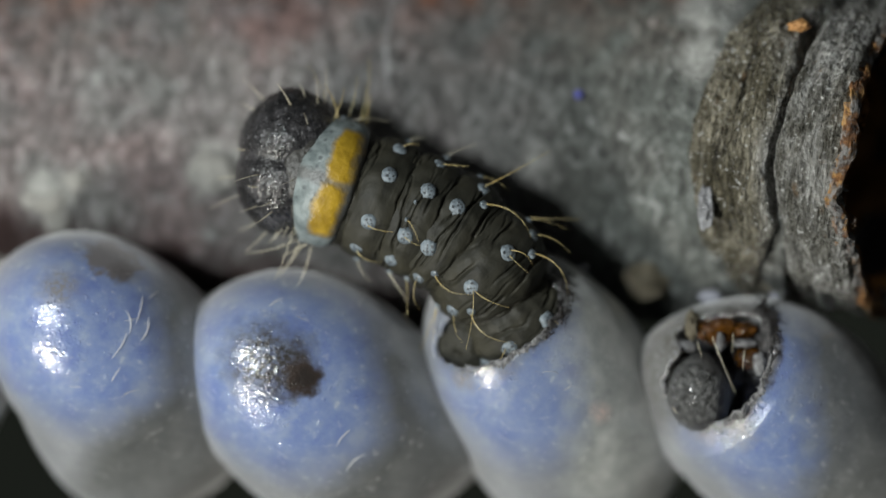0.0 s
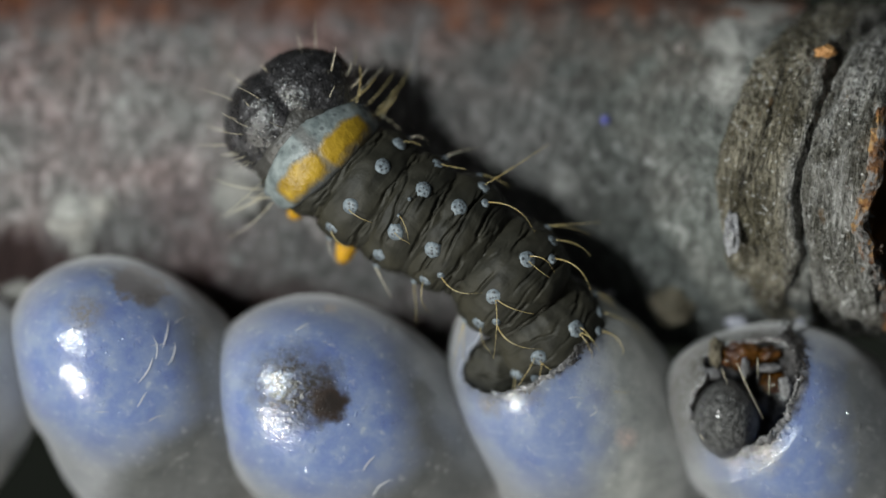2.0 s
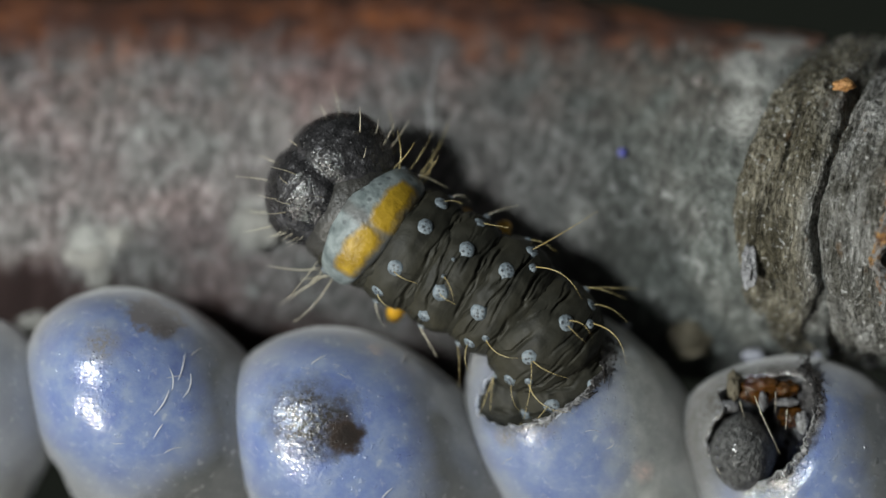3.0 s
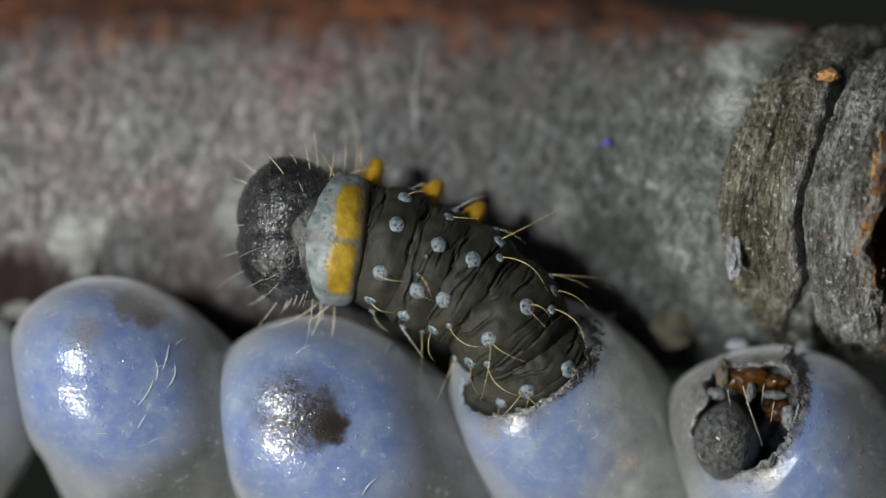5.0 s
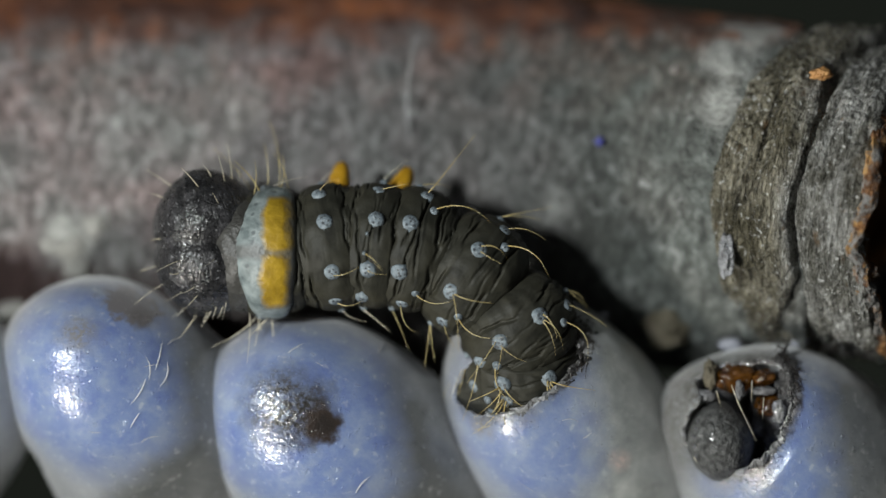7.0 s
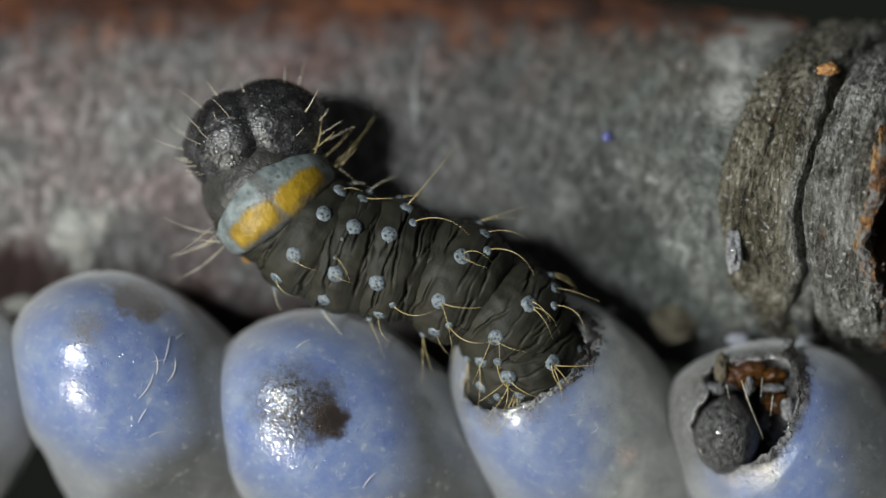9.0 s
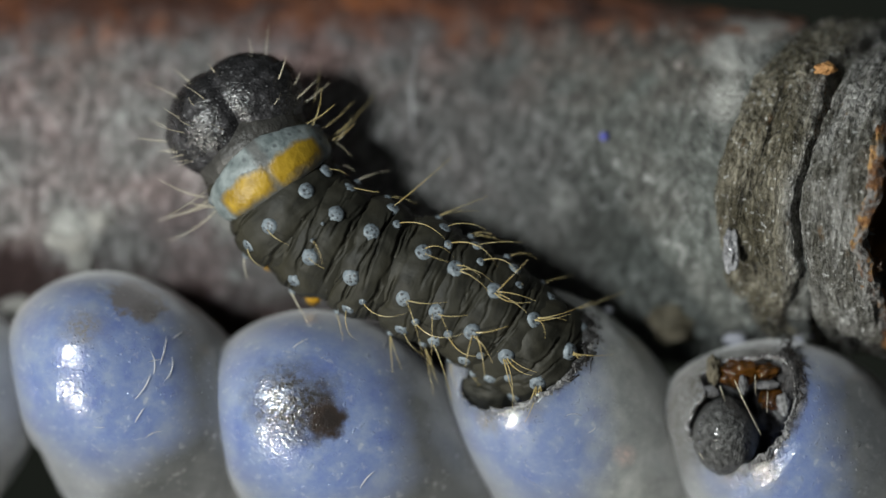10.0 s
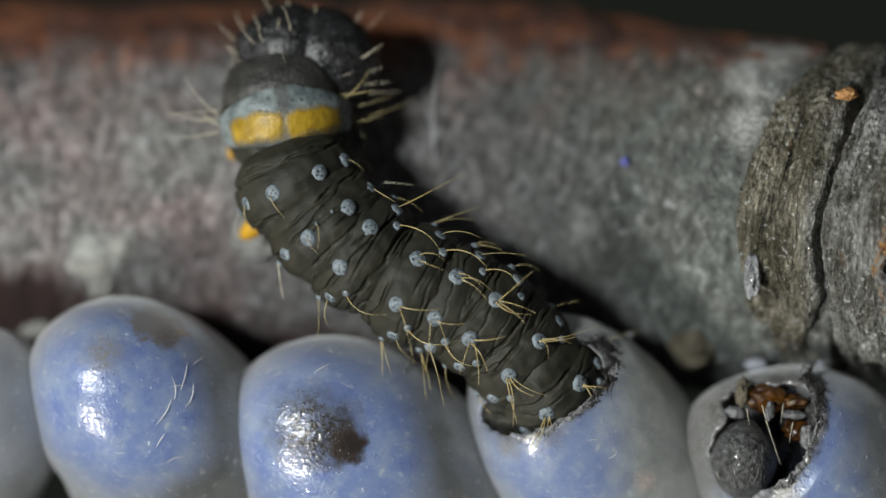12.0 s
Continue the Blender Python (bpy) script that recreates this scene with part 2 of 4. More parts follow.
def make_collar():
    """The collar's shield: pale in front, a mustard band behind, a dark line along the middle."""
    m = Mat("collar_shield", 0.42)
    ang = m.num("ABSOLUTE", m.num("MULTIPLY", m.num("ARCTAN2", m.axis("Y"), m.axis("Z")), 57.3), 0)
    ang = m.num("ADD", ang, m.num("MULTIPLY", m.num("SUBTRACT", m.noise(7, 3), 0.5), 9.0))
    x = m.num("ADD", m.axis("X"), m.num("MULTIPLY", m.num("SUBTRACT", m.noise(5.5, 5), 0.5), 0.20))
    mid = m.remap(ang, 3.0, 8.0)
    grey = m.ramp(m.noise(6, 4), (0.35, (0.075, 0.08, 0.078)), (0.65, (0.15, 0.155, 0.15)))
    pale = m.ramp(m.noise(8, 4), (0.36, (0.12, 0.148, 0.15)), (0.64, (0.27, 0.31, 0.31)))
    pale = m.mix(m.remap(m.cells(12), 0.30, 0.17, 0, 0.8), pale, (0.08, 0.095, 0.10))
    tipped = m.num("MAXIMUM", m.num("MULTIPLY", m.remap(x, 0.02, 0.10), m.remap(x, 0.36, 0.26)), m.remap(ang, 50, 58))
    c = m.mix(m.num("MULTIPLY", tipped, mid), grey, pale)
    band = m.num("MULTIPLY", m.num("MULTIPLY", m.remap(m.num("ADD", x, m.num("MULTIPLY", m.num("POWER", m.num("MULTIPLY", m.num("SUBTRACT", ang, 25), 0.05), 2.0), 0.018)), 0.105, 0.045), m.remap(x, -0.185, -0.10)), m.num("MULTIPLY", m.remap(ang, 56, 48), m.remap(ang, 0.5, 4.5, 0.35, 1.0)))
    gold = m.ramp(m.noise(7, 4), (0.34, (0.26, 0.16, 0.010)), (0.66, (0.45, 0.29, 0.025)))
    c = m.mix(band, c, gold)
    m.colour(c)
    m.bump(m.num("ADD", m.noise(14, 4), m.num("MULTIPLY", band, 0.6)), 0.011)
    return m.m


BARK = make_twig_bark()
STUB = make_stub_bark()
PITH = make_torn()
HOLLOW = make_plain("hollow_wood", (0.03, 0.012, 0.004), (0.60, 0.27, 0.05), 1.8, 0.5, 0.08, 6)
# near-black colour carries the shade deep in the crack; curled threads use it too
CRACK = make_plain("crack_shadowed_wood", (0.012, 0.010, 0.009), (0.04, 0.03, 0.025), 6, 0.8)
LICHEN = make_plain("pale_crust", (0.24, 0.235, 0.22), (0.42, 0.41, 0.38), 5, 0.8, 0.05, 14)
SCAR = make_plain("bud_scar", (0.05, 0.042, 0.026), (0.15, 0.13, 0.09), 4, 0.7, 0.05, 12)
GLINT = make_plain("glossy_flake", (0.16, 0.16, 0.165), (0.50, 0.505, 0.53), 9, 0.10, 0.10, 18, Coat_Weight=1.0, Coat_Roughness=0.05)
PALP = make_plain("pale_feeler", (0.08, 0.08, 0.083), (0.20, 0.20, 0.207), 8, 0.3, 0.03, 20)
SKIN = make_skin()
HEAD_MAT = make_head()
SHIELD = make_collar()
NECK = make_plain("neck_membrane", (0.028, 0.027, 0.025), (0.07, 0.068, 0.062), 4, 0.4, 0.02, 14)
WART = make_plain("wart_pale_blue", (0.105, 0.13, 0.15), (0.285, 0.335, 0.37), 16, 0.28, 0.016, 34)
PIT = make_plain("wart_pit", (0.03, 0.034, 0.04), (0.08, 0.09, 0.10), 20, 0.5, 0.005, 40)
GOLD = make_plain("golden_bristle", (0.38, 0.26, 0.07), (0.88, 0.76, 0.42), 5, 0.22, 0.0, 30, Transmission_Weight=0.15)
STRAW = make_plain("pale_bristle", (0.62, 0.54, 0.36), (0.85, 0.80, 0.66), 6, 0.3, 0.0, 30)
ORANGE = make_plain("orange_leg", (0.42, 0.21, 0.01), (0.66, 0.36, 0.02), 5, 0.4, 0.02, 18)
AMBER = make_plain("amber_jaw", (0.008, 0.004, 0.001), (0.12, 0.046, 0.006), 7, 0.14, 0.02, 16)
BACKING = make_plain("dark_cloth", (0.003, 0.005, 0.0025), (0.006, 0.010, 0.0045), 0.3, 0.9, 0.1, 2)
YOUNG = make_plain("grey_head", (0.012, 0.012, 0.012), (0.15, 0.152, 0.15), 20, 0.3, 0.05, 26, Coat_Weight=0.6, Coat_Roughness=0.15)
SILVER = make_plain("glossy_membrane", (0.08, 0.08, 0.078), (0.42, 0.42, 0.43), 12, 0.12, 0.06, 24, Coat_Weight=1.0, Coat_Roughness=0.06)
EYE = make_plain("eye_bead", (0.05, 0.05, 0.055), (0.16, 0.16, 0.17), 30, 0.06, 0.0, 40)
RAG = make_plain("dried_membrane", (0.014, 0.012, 0.012), (0.11, 0.106, 0.106), 9, 0.3, 0.05, 22)
FIBRE = make_plain("pale_fibre", (0.5, 0.5, 0.52), (0.75, 0.75, 0.75), 6, 0.25)
BLUE_DOT = make_plain("blue_grain", (0.08, 0.085, 0.40), (0.16, 0.17, 0.52), 9, 0.2, 0.0, 20)


# ---- mesh helpers ----
def part(name, bm, material, parent=None, label="", smooth=True):
    """Link a bmesh in millimetres as one mesh object."""
    for v in bm.verts:
        v.co *= MM
    bmesh.ops.recalc_face_normals(bm, faces=bm.faces[:])
    me = bpy.data.meshes.new(name)
    bm.to_mesh(me)
    bm.free()
    for mat in material if isinstance(material, (list, tuple)) else [material]:
        me.materials.append(mat)
    if smooth:
        me.polygons.foreach_set("use_smooth", [True] * len(me.polygons))
    ob = new(name, me)
    if parent:
        ob.parent = parent
    if label:
        ob["label"] = label
    return ob


def thing(name, label, category, group="", kind="", at=(0, 0, 0)):
    ob = new(name)
    ob.empty_display_size = 0.2 * MM
    ob.location = [c * MM for c in at]
    return tagged(ob, label, category, group, kind)


def sheet(bm, rows, loop=False, slot=0):
    """Faces over a grid of points; loop closes each row on itself."""
    grid = [[bm.verts.new(p) for p in row] for row in rows]
    for a, b in zip(grid, grid[1:]):
        n = len(a)
        for i in range(n if loop else n - 1):
            j = (i + 1) % n
            bm.faces.new((a[i], a[j], b[j], b[i])).material_index = slot
    return grid


def cap_row(bm, row, centre, slot=0):
    c = bm.verts.new(centre)
    for i in range(len(row)):
        bm.faces.new((row[i], row[(i + 1) % len(row)], c)).material_index = slot


def wob(p, f, s=0.0):
    return noise.noise(Vector((p[0] * f + s, p[1] * f - s, p[2] * f + 2 * s)))


def bristle(bm, root, way, length, bend, thick=0.012, rings=6):
    """A tapered bristle that bows towards bend."""
    root, way, bend = Vector(root), Vector(way).normalized(), Vector(bend)
    side = way.orthogonal().normalized()
    other = way.cross(side)
    rows = []
    for i in range(rings + 1):
        s = i / rings
        c = root + way * (s * length) + bend * (s * s * length)
        r = thick * (1 - 0.75 * s)
        rows.append([c + r * (side * math.cos(a) + other * math.sin(a)) for a in (0, 1.571, 3.142, 4.712)])
    g = sheet(bm, rows, True)
    cap_row(bm, g[0], rows[0][0].lerp(rows[0][2], 0.5))
    cap_row(bm, g[-1], root + way * length * 1.02 + bend * length)


def ball(bm, centre, radii, turn=None, seg=20, rng=12, rough=0.0, freq=3.0, seed=0.0):
    """A lumpy ellipsoid."""
    turn = turn or Matrix.Identity(3)
    rows = []
    for i in range(1, rng):
        a = math.pi * i / rng
        row = []
        for j in range(seg):
            b = 2 * math.pi * j / seg
            d = Vector((math.cos(a), math.sin(a) * math.cos(b), math.sin(a) * math.sin(b)))
            k = 1 + rough * wob(d, freq, seed)
            row.append(Vector(centre) + turn @ Vector((d.x * radii[0] * k, d.y * radii[1] * k, d.z * radii[2] * k)))
        rows.append(row)
    g = sheet(bm, rows, True)
    cap_row(bm, g[0], Vector(centre) + turn @ Vector((radii[0], 0, 0)))
    cap_row(bm, g[-1], Vector(centre) + turn @ Vector((-radii[0], 0, 0)))


# ---- setting ----
def build_setting():
    bm = bmesh.new()
    n = 24
    sheet(bm, [[(-110 + 220 * i / n, -110 + 220 * j / n, -75 + 0.8 * wob((i, j, 0), 0.7)) for i in range(n + 1)] for j in range(n + 1)])
    tagged(part("ground", bm, BACKING), "dark green cloth under the twig", "cloth", kind="structure")
    bm = bmesh.new()
    sheet(bm, [[(-110 + 220 * i / n, 60 + 2.0 * wob((i, j, 3), 0.5), -76 + 160 * j / n) for i in range(n + 1)] for j in range(n + 1)])
    tagged(part("backdrop", bm, BACKING), "dark green cloth far behind the twig", "backdrop", kind="structure")


# ---- the twig and its broken end ----
STOUT = 1.07
TWIG = (2.80, 0.55)  # depth and height of its axis


def twig_axis(x):
    e = max(0.0, x - 0.2)
    y = TWIG[0] - 0.63 * e * e / (e + 0.9)
    z = TWIG[1] - 0.06 * e * e / (e + 0.9)
    r = 1.66 - 0.10 * e
    if x < -6:
        k = -6 - x
        z -= 0.022 * k * k
    return y, z, r


def lathe(profile, n, ragged=0.0, freq=2.0, along=0.0, seed=0.0, bite=0.0, ridge=0.0, slant=False):
    """A body of revolution about x, with a ragged surface and wavering edges."""
    bm = bmesh.new()
    rows = []
    for s, r in profile:
        row = []
        for j in range(n):
            a = 2 * math.pi * j / n
            d = (s * 3.0, math.cos(a) * 1.3, math.sin(a) * 1.3)
            k = r + ragged * (wob(d, freq, seed) + 0.35 * wob((s * 7, math.cos(a) * 4, math.sin(a) * 4), freq * 1.5, seed + 3)
                              + 0.3 * wob((s * 5, math.cos(a) * 5, math.sin(a) * 5), freq * 4, seed + 5))
            w = along * (wob((0, math.cos(a), math.sin(a)), 2.3, seed + 7) + 0.5 * wob((0, math.cos(a), math.sin(a)), 8, seed + 9))
            # shallow ridges that run round the body, and a mouth cut slanting towards the upper near side
            k += ridge * (wob((s * 9, math.cos(a) * 1.2, math.sin(a) * 1.2), 1.3, seed + 11) + 0.6 * wob((s * 22, math.cos(a) * 2, math.sin(a) * 2), 1.3, seed + 13))
            if ridge and s < -1.0:
                w += 0.30 * math.exp(-((a - 1.75) / 0.55) ** 2) * min(1.0, (-1.0 - s) / 0.4)
            if slant:
                w -= (0.03 + 0.03 * math.exp(-((a - math.pi) / 0.9) ** 2) + 0.12 * math.exp(-((a - 2.25) / 0.45) ** 2)) * min(1.0, max(0.0, (s + 0.60) / 0.5))
            if bite and s > -0.95:
                w -= bite * (math.exp(-((a - 4.2) / 0.26) ** 2) + 0.5 * math.exp(-((a - 2.35) / 0.15) ** 2)) * (s + 0.95) / 0.27
            row.append((s + w, k * math.cos(a), k * math.sin(a)))
        rows.append(row)
    sheet(bm, rows, True)
    return bm


def crust(bm, centre, radii, seed):
    """A low rough crust, half sunk into the bark."""
    ball(bm, centre, radii, None, 36, 22, 0.38, 2.0, seed)


def on_twig(x, z, lift=0.0):
    y0, z0, r = twig_axis(x)
    return (x, y0 - math.sqrt(max(0.05, r * r - (z - z0) ** 2)) - lift, z)


def build_twig():
    twig = thing("twig", "grey and red-brown barked twig with a cracked, broken hollow end", "twig", at=(0, TWIG[0], TWIG[1]))
    off = Vector((0, TWIG[0], TWIG[1]))
    bm = bmesh.new()
    xs = [-46 + 2.0 * i for i in range(20)] + [-6 + 0.05 * i for i in range(181)]
    rows = []
    for x in xs:
        y0, z0, r = twig_axis(x)
        row = []
        for j in range(160):
            a = 2 * math.pi * j / 160
            c, s = math.cos(a), math.sin(a)
            k = r + 0.05 * wob((x, c * 1.4, s * 1.4), 1.2) + 0.03 * wob((x * 1.8, c * 1.4, s * 1.4), 3.1, 5) + 0.018 * wob((x * 2, c, s), 7.0, 9)
            row.append(Vector((x, y0 + k * c, z0 + k * s)) - off)
        rows.append(row)
    g = sheet(bm, rows, True)
    cap_row(bm, g[0], Vector((-46, *twig_axis(-46)[:2])) - off)
    cap_row(bm, g[-1], Vector((3.0, *twig_axis(3.0)[:2])) - off)
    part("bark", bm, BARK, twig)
    # broken end: axis turned towards the lens
    stub = Matrix.Translation((Vector((4.05, 0.85, 0.30)) - off) * MM) @ Matrix.Rotation(math.radians(11), 4, "Y") @ Matrix.Rotation(math.atan2(-0.43, 0.9), 4, "Z")
    pieces = [
        ("bark_ring", [(-1.38, 1.08), (-1.365, 1.19), (-1.33, 1.25), (-1.28, 1.27), (-1.24, 1.26), (-1.18, 1.26), (-1.1, 1.27), (-1.0, 1.27), (-0.9, 1.29), (-0.8, 1.27), (-0.72, 1.265), (-0.69, 1.255), (-0.675, 1.22), (-0.67, 1.0), (-0.68, 0.85)], STUB, 0.06, 0.07, "outer ring of cracked grey bark"),
        ("bark_ring", [(-0.61, 0.85), (-0.62, 1.0), (-0.618, 1.18), (-0.58, 1.21), (-0.5, 1.22), (-0.42, 1.22), (-0.33, 1.24), (-0.24, 1.21), (-0.15, 1.22), (-0.08, 1.19), (-0.03, 1.15), (-0.02, 1.07)], STUB, 0.055, 0.06, "dark grey fissured bark ring at the break"),
        ("core", [(-1.3, 0.90), (-0.8, 0.90), (-0.6, 0.88), (-0.5, 0.89), (-0.2, 0.90)], CRACK, 0.02, 0.0, "wood deep in the crack, painted near-black as shade"),
        ("torn_edge", [(-0.12, 1.12), (-0.05, 1.165), (-0.01, 1.165), (0.015, 1.13), (0.01, 1.09), (-0.05, 1.03), (-0.2, 0.98)], PITH, 0.12, 0.10, "orange torn fibres round the hollow"),
        ("hollow", [(0.0, 1.03), (-0.12, 0.99), (-0.4, 0.93), (-0.9, 0.85), (-1.5, 0.7), (-1.7, 0.35), (-1.75, 0.02)], HOLLOW, 0.10, 0.06, "dark brown hollow inside the broken end"),
    ]
    for i, (name, profile, mat, rag, along, label) in enumerate(pieces):
        fine = []
        for (s0, r0), (s1, r1) in zip(profile, profile[1:]):
            fine += [(s0 + (s1 - s0) * k / 8, STOUT * (r0 + (r1 - r0) * k / 8)) for k in range(8)]
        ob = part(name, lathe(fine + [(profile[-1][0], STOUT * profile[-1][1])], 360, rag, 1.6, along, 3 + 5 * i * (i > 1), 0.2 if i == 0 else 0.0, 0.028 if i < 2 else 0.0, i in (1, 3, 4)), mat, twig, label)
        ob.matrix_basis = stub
    # ragged orange splinters inside the rim
    rng = random.Random(4)
    for k in range(9):
        a = math.radians(200 + 17 * k + rng.uniform(-6, 6))
        bm = bmesh.new()
        c = Vector((rng.uniform(-0.24, -0.10), 1.11 * math.cos(a), 1.11 * math.sin(a)))
        ball(bm, c, (rng.uniform(0.10, 0.2), 0.05, rng.uniform(0.05, 0.11)), Matrix.Rotation(a, 3, "X"), 12, 8, 0.7, 2.2, k)
        part("splinter", bm, PITH, twig).matrix_basis = stub
    # pale crusts and grains on the bark
    for x, z, radii, mat, label in (
        (-1.66, 0.24, (0.20, 0.06, 0.17), LICHEN, "pale crust on the bark"),
        (-3.02, 0.02, (0.20, 0.07, 0.10), LICHEN, "pale fluff on the bark above the eggs"),
        (-2.93, -0.13, (0.12, 0.08, 0.12), LICHEN, "pale fluff on the bark above the eggs"),
        (-2.78, 0.19, (0.10, 0.05, 0.11), LICHEN, "pale crust on the bark"),
        (-3.47, -0.52, (0.14, 0.07, 0.13), LICHEN, "pale fluff beside the eggs"),
        (1.90, -0.63, (0.19, 0.13, 0.19), SCAR, "brownish bud scar"),
    ):
        bm = bmesh.new()
        crust(bm, Vector(on_twig(x, z)) - off, radii, abs(7 * x + z))
        part("crust", bm, mat, twig, label)
    bm = bmesh.new()
    crust(bm, Vector((3.10, 0.20, 1.40)) - off, (0.085, 0.06, 0.05), 2.0)
    part("grain", bm, make_plain("orange_wood", (0.30, 0.13, 0.035), (0.62, 0.34, 0.13), 9, 0.5, 0.04, 20), twig, "orange grain in the crack")
    bm = bmesh.new()
    crust(bm, Vector((2.34, 0.20, -0.07)) - off, (0.06, 0.05, 0.17), 9.0)
    part("flake", bm, GLINT, twig, "shiny pale flake")
    # a loose pale thread standing off the bark
    for x, z, dx, dz, bow in ((-0.22, 0.92, -0.09, 0.78, 0.18),):
        bm = bmesh.new()
        way = Vector((dx, -0.1, dz))
        bristle(bm, Vector(on_twig(x, z, 0.03)) - off, way, way.length, (bow, -0.1, 0), 0.011, 10)
        part("thread", bm, FIBRE, twig, "fine pale plant thread")
    bm = bmesh.new()
    ball(bm, Vector(on_twig(1.33, 0.86, 0.02)) - off, (0.036, 0.03, 0.036), None, 14, 9, 0.2)
    part("grain", bm, BLUE_DOT, twig, "tiny blue grain")


# ---- eggs ----
LONG, LOW, WIDE = 1.19, 1.75, 0.85  # upper and lower half, thickness
LIE = Vector((0.50, 0.45, -0.74))  # way of the lower pole; set anew for each egg, then normalised


def lay_egg(x, y, z):
    """Sets the way in which the next egg's lower pole points."""
    LIE[:] = Vector((x, y, z)).normalized()


lay_egg(0.50, 0.45, -0.74)


def egg_point(d):
    """The point of the egg's surface in the direction d."""
    d = Vector(d).normalized()
    c = d.dot(LIE)
    return d / math.sqrt(c * c / (LONG if c < 0 else LOW) ** 2 + (1 - c * c) / WIDE ** 2)


def egg_front(x, z):
    """Depth of the egg's near side at x, z from its middle."""

    def q(y):
        p = Vector((x, y, z))
        c = p.dot(LIE)
        return p.length_squared / WIDE ** 2 + c * c * (1 / (LONG if c < 0 else LOW) ** 2 - 1 / WIDE ** 2)

    lo, hi = -1.3, 0.0
    for _ in range(30):
        mid = (lo + hi) / 2
        lo, hi = (mid, hi) if q(mid) > 1 else (lo, mid)
    return hi


def hole_measure(x, z, hole):
    cx, cz, a, b, tilt = hole[:5]
    t = math.radians(tilt)
    u, v = (x - cx) * math.cos(t) + (z - cz) * math.sin(t), -(x - cx) * math.sin(t) + (z - cz) * math.cos(t)
    far = math.hypot(u / a, v / b)
    for lx, lz, wide, high in hole[5:]:
        far = min(far, math.hypot((x - lx) / wide, (z - lz) / high))
    return far


def build_shell(name, material, hole=None, level=5, parent=None, stout=0.0, wall=0.60, left=0.0, drawn=0.0, flat=0.0, sag=0.0, tuck=0.0):
    bm = bmesh.new()
    bmesh.ops.create_icosphere(bm, subdivisions=level + (2 if hole else 0), radius=1)
    for v in bm.verts:
        p = egg_point(v.co)
        v.co = p * (1 + 0.012 * wob(p, 2.0, 4) + 0.004 * wob(p, 7, 1))
    if hole:
        gone = []
        for f in bm.faces:
            c = f.calc_center_median()
            if c.y < 0.25 and hole_measure(c.x, c.z, hole) + 0.20 * wob(c, 4, 2) + 0.11 * wob(c, 12, 5) + 0.06 * wob(c, 33, 8) < 1:
                gone.append(f)
        bmesh.ops.delete(bm, geom=gone, context="FACES")
        for v in bm.verts:
            k = hole_measure(v.co.x, v.co.z, hole)
            if drawn and v.co.y < 0.25 and k < 1.55:
                # wet skin drawn in towards the lower edge
                v.co -= v.co.normalized() * drawn * (1.55 - k) / 0.55 * min(1.0, max(0.0, (0.25 - v.co.z) / 0.2))
            if v.co.y < 0.25 and k < 1.4:
                k = min(1.0, max(0.0, (1.4 - k) / 0.35)) * min(1.0, max(0.06, (v.co.x - hole[0] + 0.12) / 0.2))
                v.co += v.co.normalized() * k * (0.008 * wob(v.co, 9, 3) + 0.006 * wob(v.co, 24, 6) + 0.004)
        rim = [v for v in bm.verts if v.is_boundary]
        for _ in range(2):
            moved = {}
            for v in rim:
                near = [e.other_vert(v).co for e in v.link_edges if e.is_boundary]
                if len(near) == 2:
                    moved[v] = v.co.lerp((near[0] + near[1]) / 2, 0.6)
            for v, c in moved.items():
                v.co = c
        thick = [min(1.0, max(0.05, (hole_measure(v.co.x, v.co.z, hole) - 1.05) / 0.7)) if v.co.y < 0.3 else 1.0 for v in bm.verts]
    for v in bm.verts:
        v.co.x += stout * max(0.0, (v.co.x - 0.1) / 0.8) ** 1.5 - left * max(0.0, (-v.co.x - 0.45) / 0.4) ** 1.5
        low = max(0.0, -v.co.z - 0.45)
        v.co.x -= sag * low ** 1.3 + tuck * low * max(0.0, v.co.x - 0.3)
        v.co.z -= flat * max(0.0, (v.co.z - 0.6) / 0.4) ** 1.5
    ob = part(name, bm, material, parent)
    if hole:
        # the shell is thin at the torn edge and filled out further in
        group = ob.vertex_groups.new(name="thickness")
        for i, w in enumerate(thick):
            group.add([i], w, "REPLACE")
        s = ob.modifiers.new("thickness", "SOLIDIFY")
        s.thickness, s.offset, s.vertex_group = wall * MM, -1, group.name
    return ob


